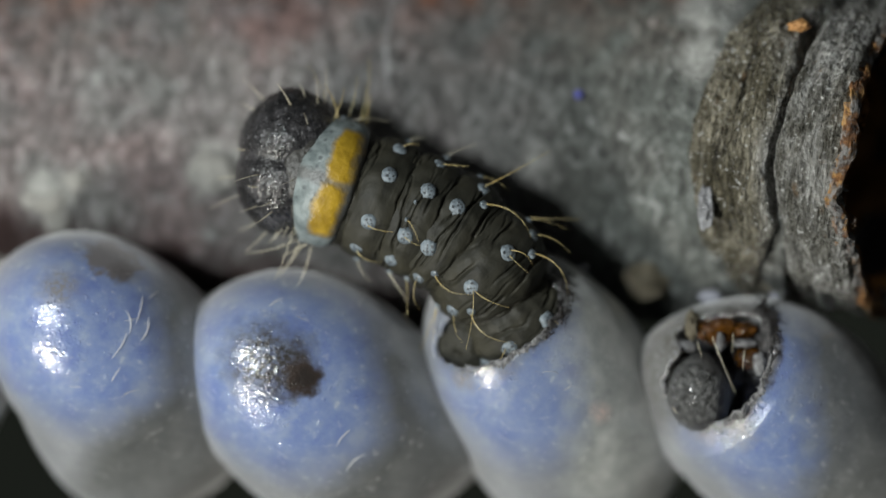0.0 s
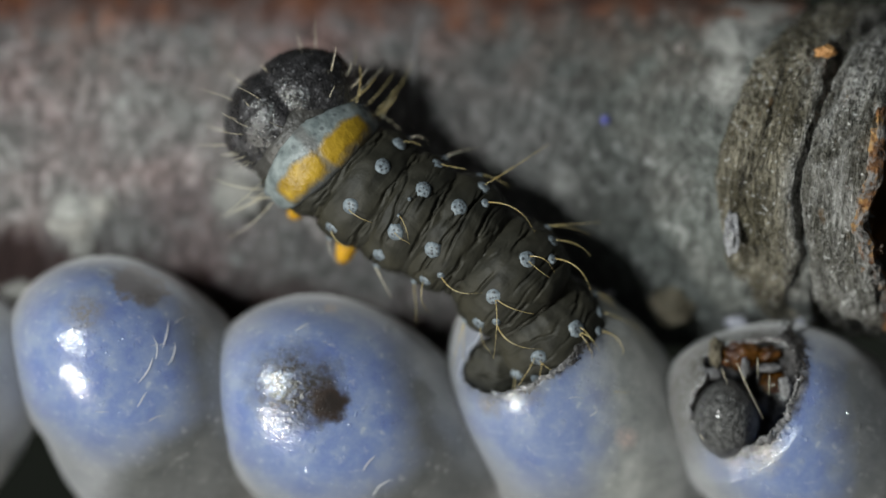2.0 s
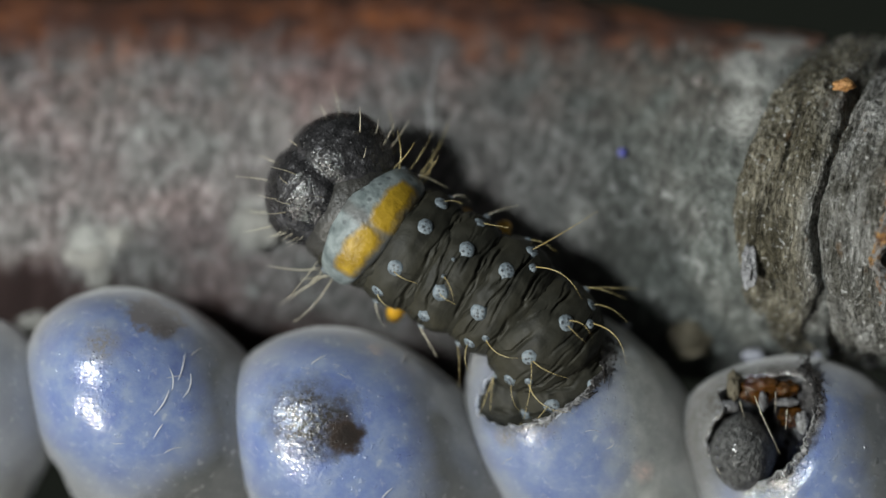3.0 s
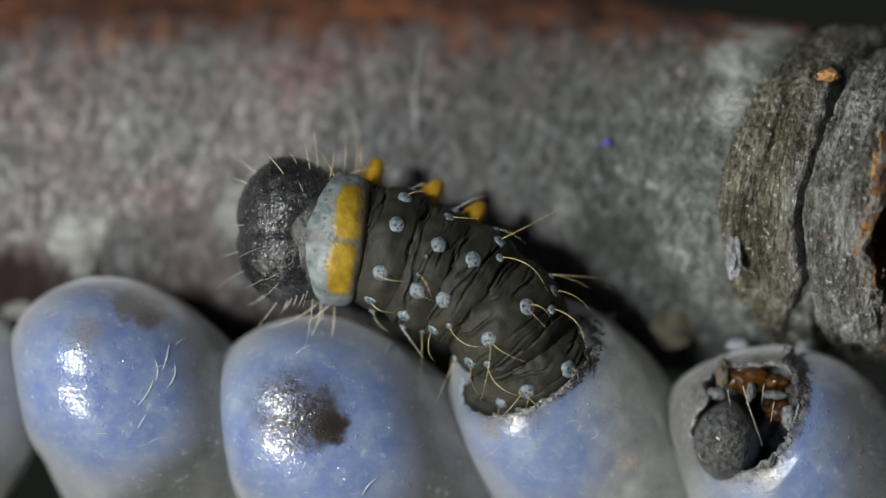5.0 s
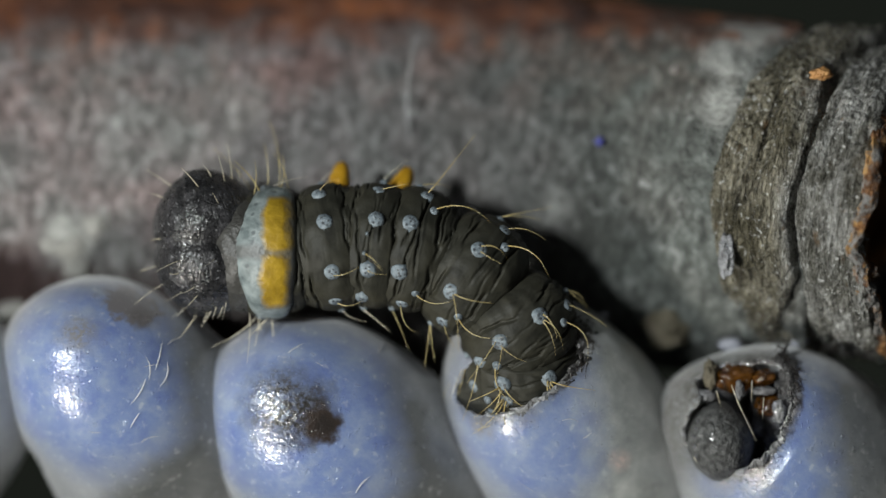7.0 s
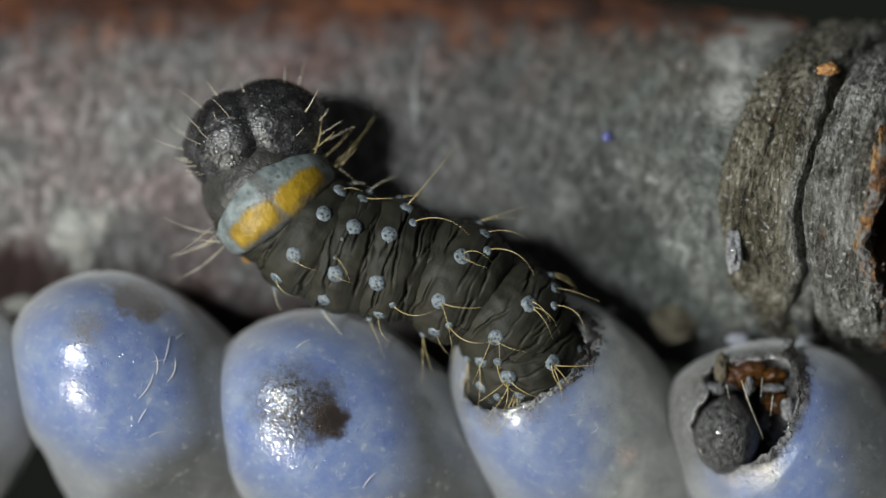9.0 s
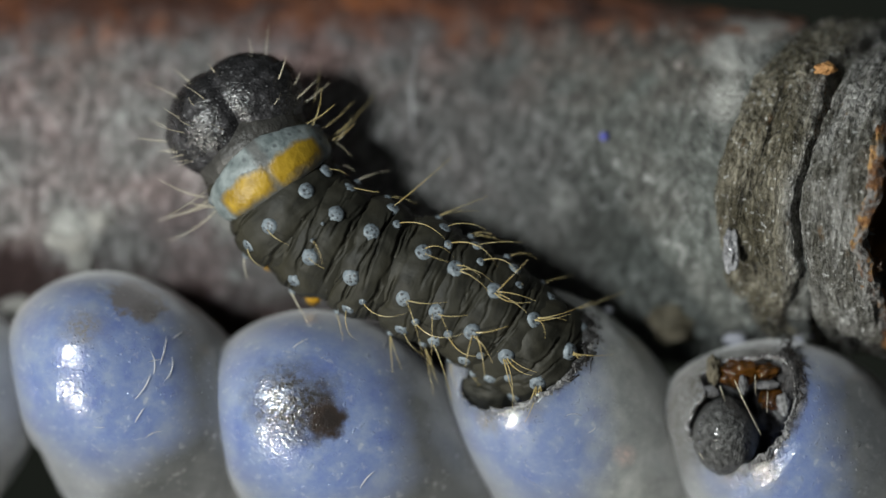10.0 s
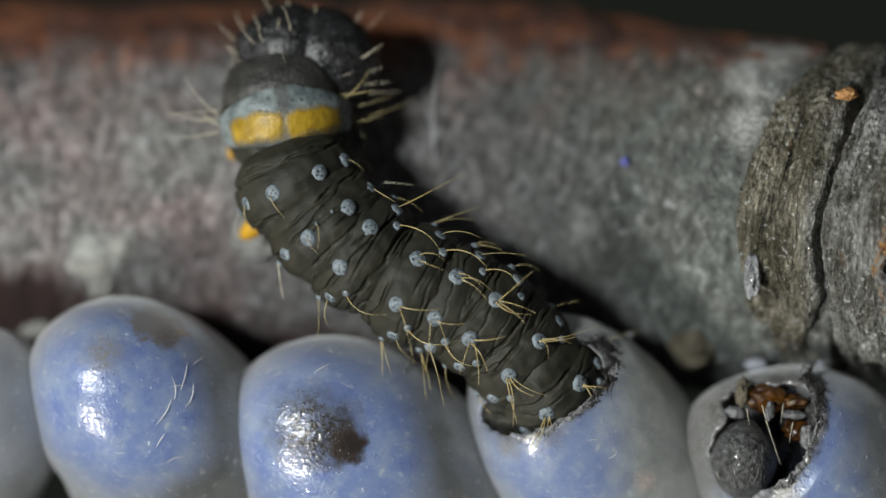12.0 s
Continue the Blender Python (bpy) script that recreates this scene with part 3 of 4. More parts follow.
def ragged_rim(hole, a0, a1, width, seed, parent, mat, label, curls):
    """A crinkled ribbon of dry skin along part of the hole's edge, with a few dark curled threads."""
    rng = random.Random(seed)
    cx, cz, a, b, tilt = hole[:5]
    t = math.radians(tilt)

    def edge(deg, m):
        ang = math.radians(deg)
        u, v = a * m * math.cos(ang), b * m * math.sin(ang)
        x, z = cx + u * math.cos(t) - v * math.sin(t), cz + u * math.sin(t) + v * math.cos(t)
        return Vector((x, egg_front(x, z), z))

    bm = bmesh.new()
    rows = []
    n, m = int(2.4 * (a1 - a0)), 14
    for i in range(n + 1):
        deg = a0 + (a1 - a0) * i / n
        end = min(1.0, 8 * i / n, 8 * (n - i) / n)
        inner = 0.95 + 0.10 * wob((deg * 0.09, seed, 0), 1.0) + 0.05 * wob((deg * 0.4, seed, 3), 1.0)
        outer = inner + width * end * max(0.25, 0.9 + 0.9 * wob((deg * 0.11, 5, seed), 1.0) + 0.6 * wob((deg * 0.5, 9, seed), 1.0))
        row = []
        for j in range(m + 1):
            q = j / m
            p = edge(deg, inner + (outer - inner) * q)
            lift = 0.007 + 0.018 * q * (1 - q) * 4 * (0.5 + wob(p, 7, seed)) + 0.014 * wob(p, 16, seed + 2) + 0.007 * wob(p, 38, seed + 4)
            lift = lift * (1 - 0.8 * q) - 0.012 * q
            row.append(p + (p.normalized() + Vector((0, -0.4, 0))) * lift)
        rows.append(row)
    sheet(bm, rows)
    ob = part("torn_skin", bm, mat, parent, label)
    s = ob.modifiers.new("thickness", "SOLIDIFY")
    s.thickness, s.offset = 0.006 * MM, 0
    for k in range(curls):
        deg = a0 + (a1 - a0) * (k + rng.random()) / curls
        c, ahead = edge(deg, rng.uniform(1.05, 1.22)), edge(deg + rng.choice((-6, 6)), rng.uniform(1.05, 1.22))
        bm = bmesh.new()
        bristle(bm, c + Vector((0, -0.012, 0)), ahead - c, rng.uniform(0.05, 0.10), (rng.uniform(-0.9, 0.9), -0.1, rng.uniform(-0.9, 0.9)), 0.008)
        part("thread", bm, CRACK, parent, "dark curled thread")


def fibres(egg, seed, count, spots=()):
    """Fine pale fibres lying on an egg."""
    rng = random.Random(seed)
    for k in range(count):
        if k < len(spots):
            x, z, dx, dz = spots[k]
        else:
            x, z, t = rng.uniform(-0.45, 0.5), rng.uniform(-0.5, 0.6), rng.uniform(0, 3.1)
            l = rng.uniform(0.05, 0.16)
            dx, dz = l * math.cos(t), l * math.sin(t)
        bow = rng.uniform(-0.15, 0.15)
        bm = bmesh.new()
        rows = []
        for i in range(9):
            q = i / 8
            u, v = x + dx * q - bow * dz * q * (1 - q) * 4, z + dz * q + bow * dx * q * (1 - q) * 4
            c = Vector((u, egg_front(u, v) * 1.012 - 0.004, v))
            w = 0.0036 * (1 - abs(2 * q - 1) ** 3) + 0.001
            rows.append([c + Vector((0, -w, 0)), c + Vector((w, 0, 0)), c + Vector((0, w, w)), c + Vector((-w, 0, w))])
        sheet(bm, rows, True)
        part("fibre", bm, FIBRE, egg, "fine pale fibre")


HATCHED = (-0.31, 0.445, 0.57, 0.29, 31)
OPENING = (-0.415, 0.39, 0.315, 0.51, -28, (-0.47, 0.66, 0.25, 0.20))
EGG_DEPTH = 0.95


def spot(x, z):
    """A place on the near side of an egg."""
    return (x, egg_front(x, z), z)


def build_eggs():
    dark, brown, grey = (0.085, 0.078, 0.076), (0.011, 0.006, 0.004), (0.20, 0.195, 0.20)
    rows = "eggs glued in a row under the twig"
    at = lambda x, z: pose(x * MM, EGG_DEPTH * MM, z * MM)
    lay_egg(0.60, 0.45, -0.66)
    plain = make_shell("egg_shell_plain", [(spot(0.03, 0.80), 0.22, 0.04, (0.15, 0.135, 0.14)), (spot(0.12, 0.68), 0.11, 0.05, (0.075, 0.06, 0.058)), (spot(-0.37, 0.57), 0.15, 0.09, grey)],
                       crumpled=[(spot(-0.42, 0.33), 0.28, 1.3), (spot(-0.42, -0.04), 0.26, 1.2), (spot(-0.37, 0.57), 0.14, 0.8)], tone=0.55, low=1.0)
    e = build_shell("moth_egg", plain, sag=0.62)
    e.matrix_basis = at(-2.485, -1.245) @ Matrix.Diagonal((1.06, 1.0, 1.0, 1.0))
    tagged(e, "pearly blue-white egg with a grey window near its top", "egg", rows)
    fibres(e, 3, 9, [(0.02, -0.02, 0.12, 0.21), (0.02, -0.21, 0.07, 0.12), (0.21, 0.26, 0.05, 0.23), (0.30, 0.46, 0.08, 0.06), (0.12, 0.28, 0.13, 0.02), (0.16, 0.18, -0.03, 0.20), (0.24, 0.12, 0.06, 0.20), (0.10, -0.33, 0.14, 0.05)])
    edge = make_shell("egg_shell_edge", [], blue=0.1)
    e = build_shell("moth_egg", edge)
    e.matrix_basis = pose(-4.22 * MM, (EGG_DEPTH + 0.25) * MM, -1.50 * MM, 0, 82, 0)
    tagged(e, "milky white egg at the end of the row", "egg", rows)
    lay_egg(0.62, 0.45, -0.64)
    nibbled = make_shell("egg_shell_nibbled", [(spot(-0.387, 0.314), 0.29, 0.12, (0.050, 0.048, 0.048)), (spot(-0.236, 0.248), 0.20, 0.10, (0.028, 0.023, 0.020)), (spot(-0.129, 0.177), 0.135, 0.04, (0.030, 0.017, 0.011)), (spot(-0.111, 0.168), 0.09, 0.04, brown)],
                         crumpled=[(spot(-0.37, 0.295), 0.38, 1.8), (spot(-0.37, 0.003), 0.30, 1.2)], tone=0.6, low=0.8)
    e = build_shell("moth_egg", nibbled, tuck=1.2)
    e.matrix_basis = at(-0.765, -1.615) @ Matrix.Diagonal((1.16, 1.0, 1.06, 1.0))
    tagged(e, "pearly blue egg with a brown gnawed spot", "egg", rows)
    fibres(e, 5, 5, [(-0.37, 0.72, 0.11, 0.07), (0.10, -0.35, 0.10, 0.13), (0.26, 0.71, 0.05, 0.11), (0.17, -0.54, 0.14, 0.13), (-0.18, 0.65, 0.06, -0.04)])
    lay_egg(0.50, 0.45, -0.74)
    # the last blot is a small pinkish reflection painted on the shell
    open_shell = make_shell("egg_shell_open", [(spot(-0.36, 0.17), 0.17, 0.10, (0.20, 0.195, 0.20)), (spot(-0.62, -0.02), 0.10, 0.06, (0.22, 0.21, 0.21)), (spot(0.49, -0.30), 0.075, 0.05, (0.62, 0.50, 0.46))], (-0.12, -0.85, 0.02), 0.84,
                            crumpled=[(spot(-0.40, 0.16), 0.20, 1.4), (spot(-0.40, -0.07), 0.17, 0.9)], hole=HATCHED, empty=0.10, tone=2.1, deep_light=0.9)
    e = thing("moth_egg", "hatched blue-white egg, torn open, with the caterpillar creeping out", "egg", rows, at=(0.991, EGG_DEPTH, -1.419))
    fibres(build_shell("shell", open_shell, HATCHED, parent=e, stout=0.07, wall=0.60, sag=0.28), 8, 3, [(-0.35, -0.45, 0.16, -0.10), (0.02, 0.02, 0.14, -0.01), (0.19, -0.12, 0.07, 0.05)])
    ragged_rim(HATCHED, -118, -58, 0.24, 6, e, SILVER, "glossy crinkled torn skin", 0)
    ragged_rim(HATCHED, -70, 34, 0.30, 3, e, RAG, "crinkled dark torn skin", 30)
    e = thing("moth_egg", "blue-white egg with a gnawed opening showing a dark head", "egg", rows, at=(2.919, EGG_DEPTH, -1.742))
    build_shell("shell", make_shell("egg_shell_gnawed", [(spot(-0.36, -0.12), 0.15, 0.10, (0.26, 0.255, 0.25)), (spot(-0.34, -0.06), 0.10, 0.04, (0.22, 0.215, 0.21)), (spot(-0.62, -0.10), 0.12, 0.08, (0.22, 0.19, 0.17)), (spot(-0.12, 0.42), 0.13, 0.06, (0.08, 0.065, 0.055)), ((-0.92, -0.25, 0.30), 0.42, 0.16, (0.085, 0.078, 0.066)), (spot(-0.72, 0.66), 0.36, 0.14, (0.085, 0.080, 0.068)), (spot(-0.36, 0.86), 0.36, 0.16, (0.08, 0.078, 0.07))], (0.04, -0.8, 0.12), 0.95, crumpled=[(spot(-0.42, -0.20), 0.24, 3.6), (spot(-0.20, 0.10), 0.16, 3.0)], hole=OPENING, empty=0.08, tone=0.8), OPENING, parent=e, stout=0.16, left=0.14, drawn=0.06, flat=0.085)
    ragged_rim(OPENING, -50, 36, 0.15, 8, e, SILVER, "glossy crinkled edge of the opening", 0)
    ragged_rim(OPENING, 28, 96, 0.26, 9, e, RAG, "dark frayed edge of the opening", 22)
    for x, z, r in ((2.39, -0.79, 0.085), (2.94, -0.76, 0.08), (1.36, -0.55, 0.035)):
        bm = bmesh.new()
        ball(bm, (0, 0, 0), (r * 1.2, r * 0.8, r * 0.7), None, 16, 10, 0.2, 2, x)
        ob = part("glue_bead", bm, make_plain("dried_glue", (0.28, 0.285, 0.33), (0.40, 0.41, 0.47), 6, 0.2))
        ob.location = (x * MM, 0.88 * MM, z * MM)
        tagged(ob, "whitish bead of dried egg glue", "glue", "glue beads")


# ---- caterpillars ----
PIECES = {}
LEGS = {}
HALF = 0.40


def girth(x, r, half=HALF):
    """The ring's radius at x: it bulges in the middle and draws in towards its neighbours."""
    return r * max(0.02, 1 - abs(x / half) ** 4) ** 0.42 * (1.015 - 0.075 * min(1.0, abs(x) / 0.19) ** 2.5)


def build_segment(body, key_name, r, seed, warts, half=HALF):
    """One ring of the body with its folds; warts: angle from the back, place along, size, bristles."""
    bm = bmesh.new()
    rows = []
    n, m = 120, 120
    rng = random.Random(int(seed * 7))
    # short narrow slits across the back, and a groove at either end
    creases = [(half * rng.uniform(-0.85, 0.85), rng.uniform(-0.12, 0.12), rng.uniform(0.007, 0.011), rng.uniform(0.014, 0.034), rng.uniform(0, 40), 0.25) for _ in range(7)]
    creases += [(-0.18 * q, 0.0, 0.013, 0.036, 3.0 + seed, 0.6) for q in (1, -1)]
    for i in range(n + 1):
        x = half * (-0.995 + 1.99 * i / n)
        row = []
        for j in range(m):
            a = 2 * math.pi * j / m
            c, s = math.cos(a), math.sin(a)
            k = girth(x, r, half) + 0.012 * wob((x * 3, c * 2, s * 2), 3, seed + 8) + 0.02 * wob((x, c, s), 2.2, seed)
            for c0, slope, wide, deep, sd, much in creases:
                xc = c0 + slope * s + 0.05 * wob((c * 1.5, s * 1.5, 0), 1.6, sd) + 0.012 * wob((c * 4, s * 4, 0), 2.5, sd)
                e = (x - xc) / wide
                if abs(e) < 3:
                    mask = min(1.0, max(0.0, much + 1.6 * wob((c * 1.4, s * 1.4, 1), 1.5, sd + 5)))
                    k -= deep * mask * math.exp(-e * e) - 0.12 * deep * mask * math.exp(-((abs(e) - 1.8) ** 2))
            row.append((x, k * s, k * c * (1.0 if c > 0 else 0.88)))
        rows.append(row)
    g = sheet(bm, rows, True)
    cap_row(bm, g[0], (-half, 0, 0))
    cap_row(bm, g[-1], (half, 0, 0))
    ob = part("segment", bm, SKIN, body)
    PIECES[key_name] = ob
    rng = random.Random(int(seed * 10))
    for angle, x, size, hairs, length, mat in warts:
        a = math.radians(angle)
        k = girth(x, r, half)
        up = Vector((0, math.sin(a), math.cos(a)))
        root = Vector((x, 0, 0)) + up * (k - 0.012)
        build_wart(ob, root, up, size, seed + angle)
        tufted = hairs > 3
        if hairs == 2 and rng.random() < 0.3:
            hairs = 1
        if hairs and not (abs(angle) < 30 and hairs < 3 and rng.random() < 0.55) and not (angle > 30 and length < 0.6 and rng.random() < 0.3):
            bm = bmesh.new()
            if length > 0.6:
                flank = Vector((0, math.cos(a), -math.sin(a))) * math.copysign(1, angle)
                bristle(bm, root + up * 0.02, Vector((-1, 0, 0)) + up * 0.5 + flank * rng.uniform(0.35, 0.9), length * rng.uniform(0.55, 0.85), flank * -rng.uniform(0.4, 0.75) - up * 0.35, rng.uniform(0.0055, 0.0075), 12)
                hairs = 0
            for h in range(hairs):
                back = rng.uniform(-0.1 if tufted else 0.5, 1.3)
                spread = 0.8 if size > 0.02 else 0.22
                way = up * rng.uniform(0.5, 0.9) + Vector((-back, 0, 0)) + Vector((0, rng.uniform(-spread, spread) + 0.5 * math.sin(a), 0))
                bristle(bm, root + up * 0.02 + Vector((rng.uniform(-1, 1), rng.uniform(-1, 1), 0)) * size * 0.4, way,
                        length * rng.uniform(0.7, 1.15), (-0.2, rng.uniform(-0.6, 0.6), -0.45 * math.cos(a)), rng.uniform(0.0038, 0.0060) * (1.35 if tufted else 1.0), 8)
            part("bristle_tuft", bm, mat, ob, "golden bristles" if mat is GOLD else "pale bristles")
    return ob


def build_wart(parent, root, up, size, seed):
    """A pale flat wart with dark pits."""
    bm = bmesh.new()
    side = Vector((1, 0, 0))
    other = up.cross(side).normalized()
    rows = []
    n = 14
    for q, h in ((1.12, -0.02), (1.0, 0.012), (0.75, 0.026), (0.4, 0.032)):
        rows.append([root + size * q * (1 + 0.10 * wob((j * 0.9, q, 0), 1, seed)) * (side * math.cos(2 * math.pi * j / n) + other * math.sin(2 * math.pi * j / n)) + up * h for j in range(n)])
    g = sheet(bm, rows, True)
    cap_row(bm, g[-1], root + up * 0.033)
    rng = random.Random(seed)
    count = 6 if size > 0.05 else 4
    for p in range(count):
        a = 2 * math.pi * (p + rng.uniform(-0.25, 0.25)) / count
        d = size * (rng.uniform(0.30, 0.75) if p else 0.05)
        c = root + d * (side * math.cos(a) + other * math.sin(a)) + up * (0.031 - 0.012 * max(0, d / size - 0.4))
        s = size * rng.uniform(0.13, 0.26)
        ring = [bm.verts.new(c + s * (side * math.cos(k * 1.047) + other * math.sin(k * 1.047))) for k in range(6)]
        cap_row(bm, ring, c + up * 0.005, 1)
    part("wart", bm, [WART, PIT], parent)


def build_plate(parent, name, mat, r, half, t0, t1, front, back, height, label):
    """A curved plate on the collar between two angles from the back."""
    bm = bmesh.new()
    rows = []
    n, m = 26, 16
    for i in range(n + 1):
        u = i / n
        a = math.radians(t0 + (t1 - t0) * u)
        row = []
        edge = math.sin(math.pi * min(1, max(0, u))) ** 0.3 if 0 < u < 1 else 0
        f, b = front(math.degrees(a)), back(math.degrees(a))
        mid = (f + b) / 2
        f, b = mid + (f - mid) * (0.25 + 0.75 * edge), mid + (b - mid) * (0.25 + 0.75 * edge)
        for j in range(m + 1):
            v = j / m
            x = b + (f - b) * v + 0.012 * wob((u * 4, v * 2, t0), 1.5)
            q = (1 - (2 * u - 1) ** 8) * (1 - (2 * v - 1) ** 6)
            k = girth(x, r, half) - 0.03 + (height + 0.03) * q ** 0.5 + 0.006 * wob((u * 9, v * 6, t1), 1.3)
            row.append((x, k * math.sin(a), k * math.cos(a)))
        rows.append(row)
    sheet(bm, rows)
    ob = part(name, bm, mat, parent, label)
    s = ob.modifiers.new("thickness", "SOLIDIFY")
    s.thickness, s.offset = 0.02 * MM, -1


def build_leg(parent, side, x, r, length, seed):
    """A jointed orange leg spread out to one side."""
    bm = bmesh.new()
    a = math.radians(side * (118 if side > 0 else 108))
    out = Vector((-0.45, math.sin(a), math.cos(a))).normalized()
    root = Vector((x, math.sin(a) * r * 0.8, math.cos(a) * r * 0.8))
    rows = []
    fwd = out.orthogonal().normalized()
    oth = out.cross(fwd)
    for s, w in ((0, 0.10), (0.25, 0.115), (0.42, 0.10), (0.5, 0.105), (0.68, 0.085), (0.76, 0.085), (0.92, 0.06), (1.0, 0.03)):
        c = root + out * s * length + Vector((0.10 * s * s * length, 0, -0.06 * s * s))
        rows.append([c + 0.86 * w * (fwd * math.cos(k * 0.628) + oth * math.sin(k * 0.628)) for k in range(10)])
    g = sheet(bm, rows, True)
    cap_row(bm, g[0], root)
    cap_row(bm, g[-1], root + out * length * 1.02 + Vector((0.10 * length, 0, -0.06)))
    leg = part("leg", bm, ORANGE, parent, "orange jointed leg")
    LEGS[side, seed] = (leg, Vector((0, -math.sin(a), -math.cos(a))))


def head_surface(d, w=0.545, l=0.40, h=0.45):
    d = Vector(d).normalized()
    p = Vector((d.x * l, d.y * w, d.z * h))
    g = math.exp(-(d.y / 0.11) ** 2)
    # median furrow, deepest behind; two rounded lobes
    p *= 1 + 0.10 * (1 - math.exp(-(d.y / 0.3) ** 2)) * (1 if d.x < 0.3 else 0.6) - g * (0.06 + 0.16 * max(0, -d.x) ** 1.5)
    p.x -= 0.10 * (1 - g) * max(0, -d.x) * (abs(d.y) > 0)
    return p * (1 + 0.010 * wob(d, 6, 2) + 0.005 * wob(d, 17, 5))


def build_head(body, bristles=24):
    bm = bmesh.new()
    bmesh.ops.create_icosphere(bm, subdivisions=6, radius=1)
    for v in bm.verts:
        v.co = head_surface(v.co)
    ob = part("head", bm, HEAD_MAT, body)
    PIECES["head"] = ob
    rng = random.Random(12)
    for _ in range(bristles):
        d = Vector((rng.uniform(-0.25, 1.0), rng.uniform(-1, 1), rng.uniform(-0.15, 0.95))).normalized()
        bm = bmesh.new()
        p = head_surface(d)
        bristle(bm, p * 0.98, d + Vector((0.5, 0, 0.15)), rng.uniform(0.08, 0.26), (0.1, rng.uniform(-0.3, 0.3), -0.2), rng.uniform(0.0035, 0.0060), 6)
        part("bristle", bm, STRAW, ob)
    for s in (-1, 1):
        bm = bmesh.new()
        ball(bm, (0.24, s * 0.12, -0.40), (0.13, 0.10, 0.09), None, 16, 10, 0.2, 2, s)
        part("mandible", bm, AMBER, ob, "amber brown jaw")
        bm = bmesh.new()
        bristle(bm, (0.24, s * 0.26, -0.36), (1, s * 0.5, -0.8), 0.14, (0, 0, -0.1), 0.03)
        part("antenna", bm, AMBER, ob)
    bm = bmesh.new()
    ball(bm, (0.30, 0, -0.36), (0.07, 0.15, 0.06), None, 16, 10, 0.15, 2, 3)
    part("lip", bm, WART, ob, "pale lip")
    return ob


def thorax_warts(gold):
    return [w for s in (-1, 1) for w in (
        (s * 24, 0.0, 0.066, 1 if gold and s < 0 else 2, 0.26, GOLD), (s * 59, 0.02, 0.058, 1, 0.20, GOLD), (s * 88, 0.0, 0.034, 1, 0.26, STRAW)) + (() if gold else ((s * 9, 0.05, 0.016, 2, 0.24, GOLD),))]


def belly_warts(i):
    """Back warts carry dense tufts on the rear rings, flank warts long bristles on the first three."""
    tuft, sweep, flank = (4 if i >= 3 else 3 if i == 2 else 2), (1 if i < 3 else 0), (1 if i < 3 else 0)
    return [w for s in (-1, 1) for w in (
        (s * 24, 0.06, 0.067, tuft, 0.32, GOLD), (s * 43, -0.10, 0.038, sweep, 0.70, GOLD),
        (s * 62, -0.02, 0.056, flank, 0.36, GOLD), (s * 84, 0.05, 0.034, 2 if i < 3 else 1, 0.30, GOLD)) if i < 5]


def build_caterpillar():
    body = thing("caterpillar", "hatching dark grey caterpillar with pale warts, golden bristles, yellow collar", "caterpillar", at=(0, 0, 0))
    build_head(body)
    collar = build_segment(body, "collar", 0.52, 1.7, [(s * 82, 0.05, 0.06, 1, 0.30, STRAW) for s in (-1, 1)], 0.40)
    rng = random.Random(21)
    for side, mat, count in ((-1, GOLD, 7), (1, STRAW, 6)):
        bm = bmesh.new()
        for k in range(count):
            a = math.radians(side * rng.uniform(62, 98))
            x = rng.uniform(-0.12, 0.22)
            up = Vector((0, math.sin(a), math.cos(a)))
            bristle(bm, Vector((x, 0, 0)) + up * girth(x, 0.53, 0.40), up + Vector((rng.uniform(-0.3, 0.9), 0, rng.uniform(-0.1, 0.5))), rng.uniform(0.28, 0.58), (rng.uniform(-0.1, 0.3), -0.1 * side, -0.15), rng.uniform(0.0045, 0.007), 8)
        part("bristle_tuft", bm, mat, collar, "long golden bristles" if mat is GOLD else "long pale bristles")
    bm = bmesh.new()
    ball(bm, (0.24, 0, -0.02), (0.37, 0.49, 0.485), None, 48, 28, 0.05, 4, 2)
    part("neck", bm, NECK, collar, "grey neck membrane")
    build_plate(collar, "shield", SHIELD, 0.52, 0.40, -86, 86, lambda a: 0.345 - 0.0021 * abs(a) + 0.035 * math.exp(-(a / 9) ** 2), lambda a: -0.22, 0.036, "pale grey collar shield with a mustard yellow band")
    for s in (-1, 1):
        build_leg(collar, s, -0.12, 0.52, 0.34 if s < 0 else 0.32, 1)
    for i, k in enumerate(("t2", "t3")):
        ob = build_segment(body, k, 0.505, 3.1 + 2.3 * i, thorax_warts(i == 0))
        for s in (-1, 1):
            build_leg(ob, s, -0.08, 0.5, 0.32 if s < 0 else 0.32, 2 + i)
    for i, (k, r) in enumerate((("a1", 0.50), ("a2", 0.50), ("a3", 0.475), ("a4", 0.475), ("a4_5", 0.46), ("a5", 0.45), ("a6", 0.365))):
        build_segment(body, k, r, 7.7 + 1.9 * (i if i < 4 else i - 1) + (0.7 if k == "a4_5" else 0), belly_warts(i if i < 4 else i - 1), {"a4": 0.45, "a5": 0.50, "a6": 0.30}.get(k, HALF))
    return body


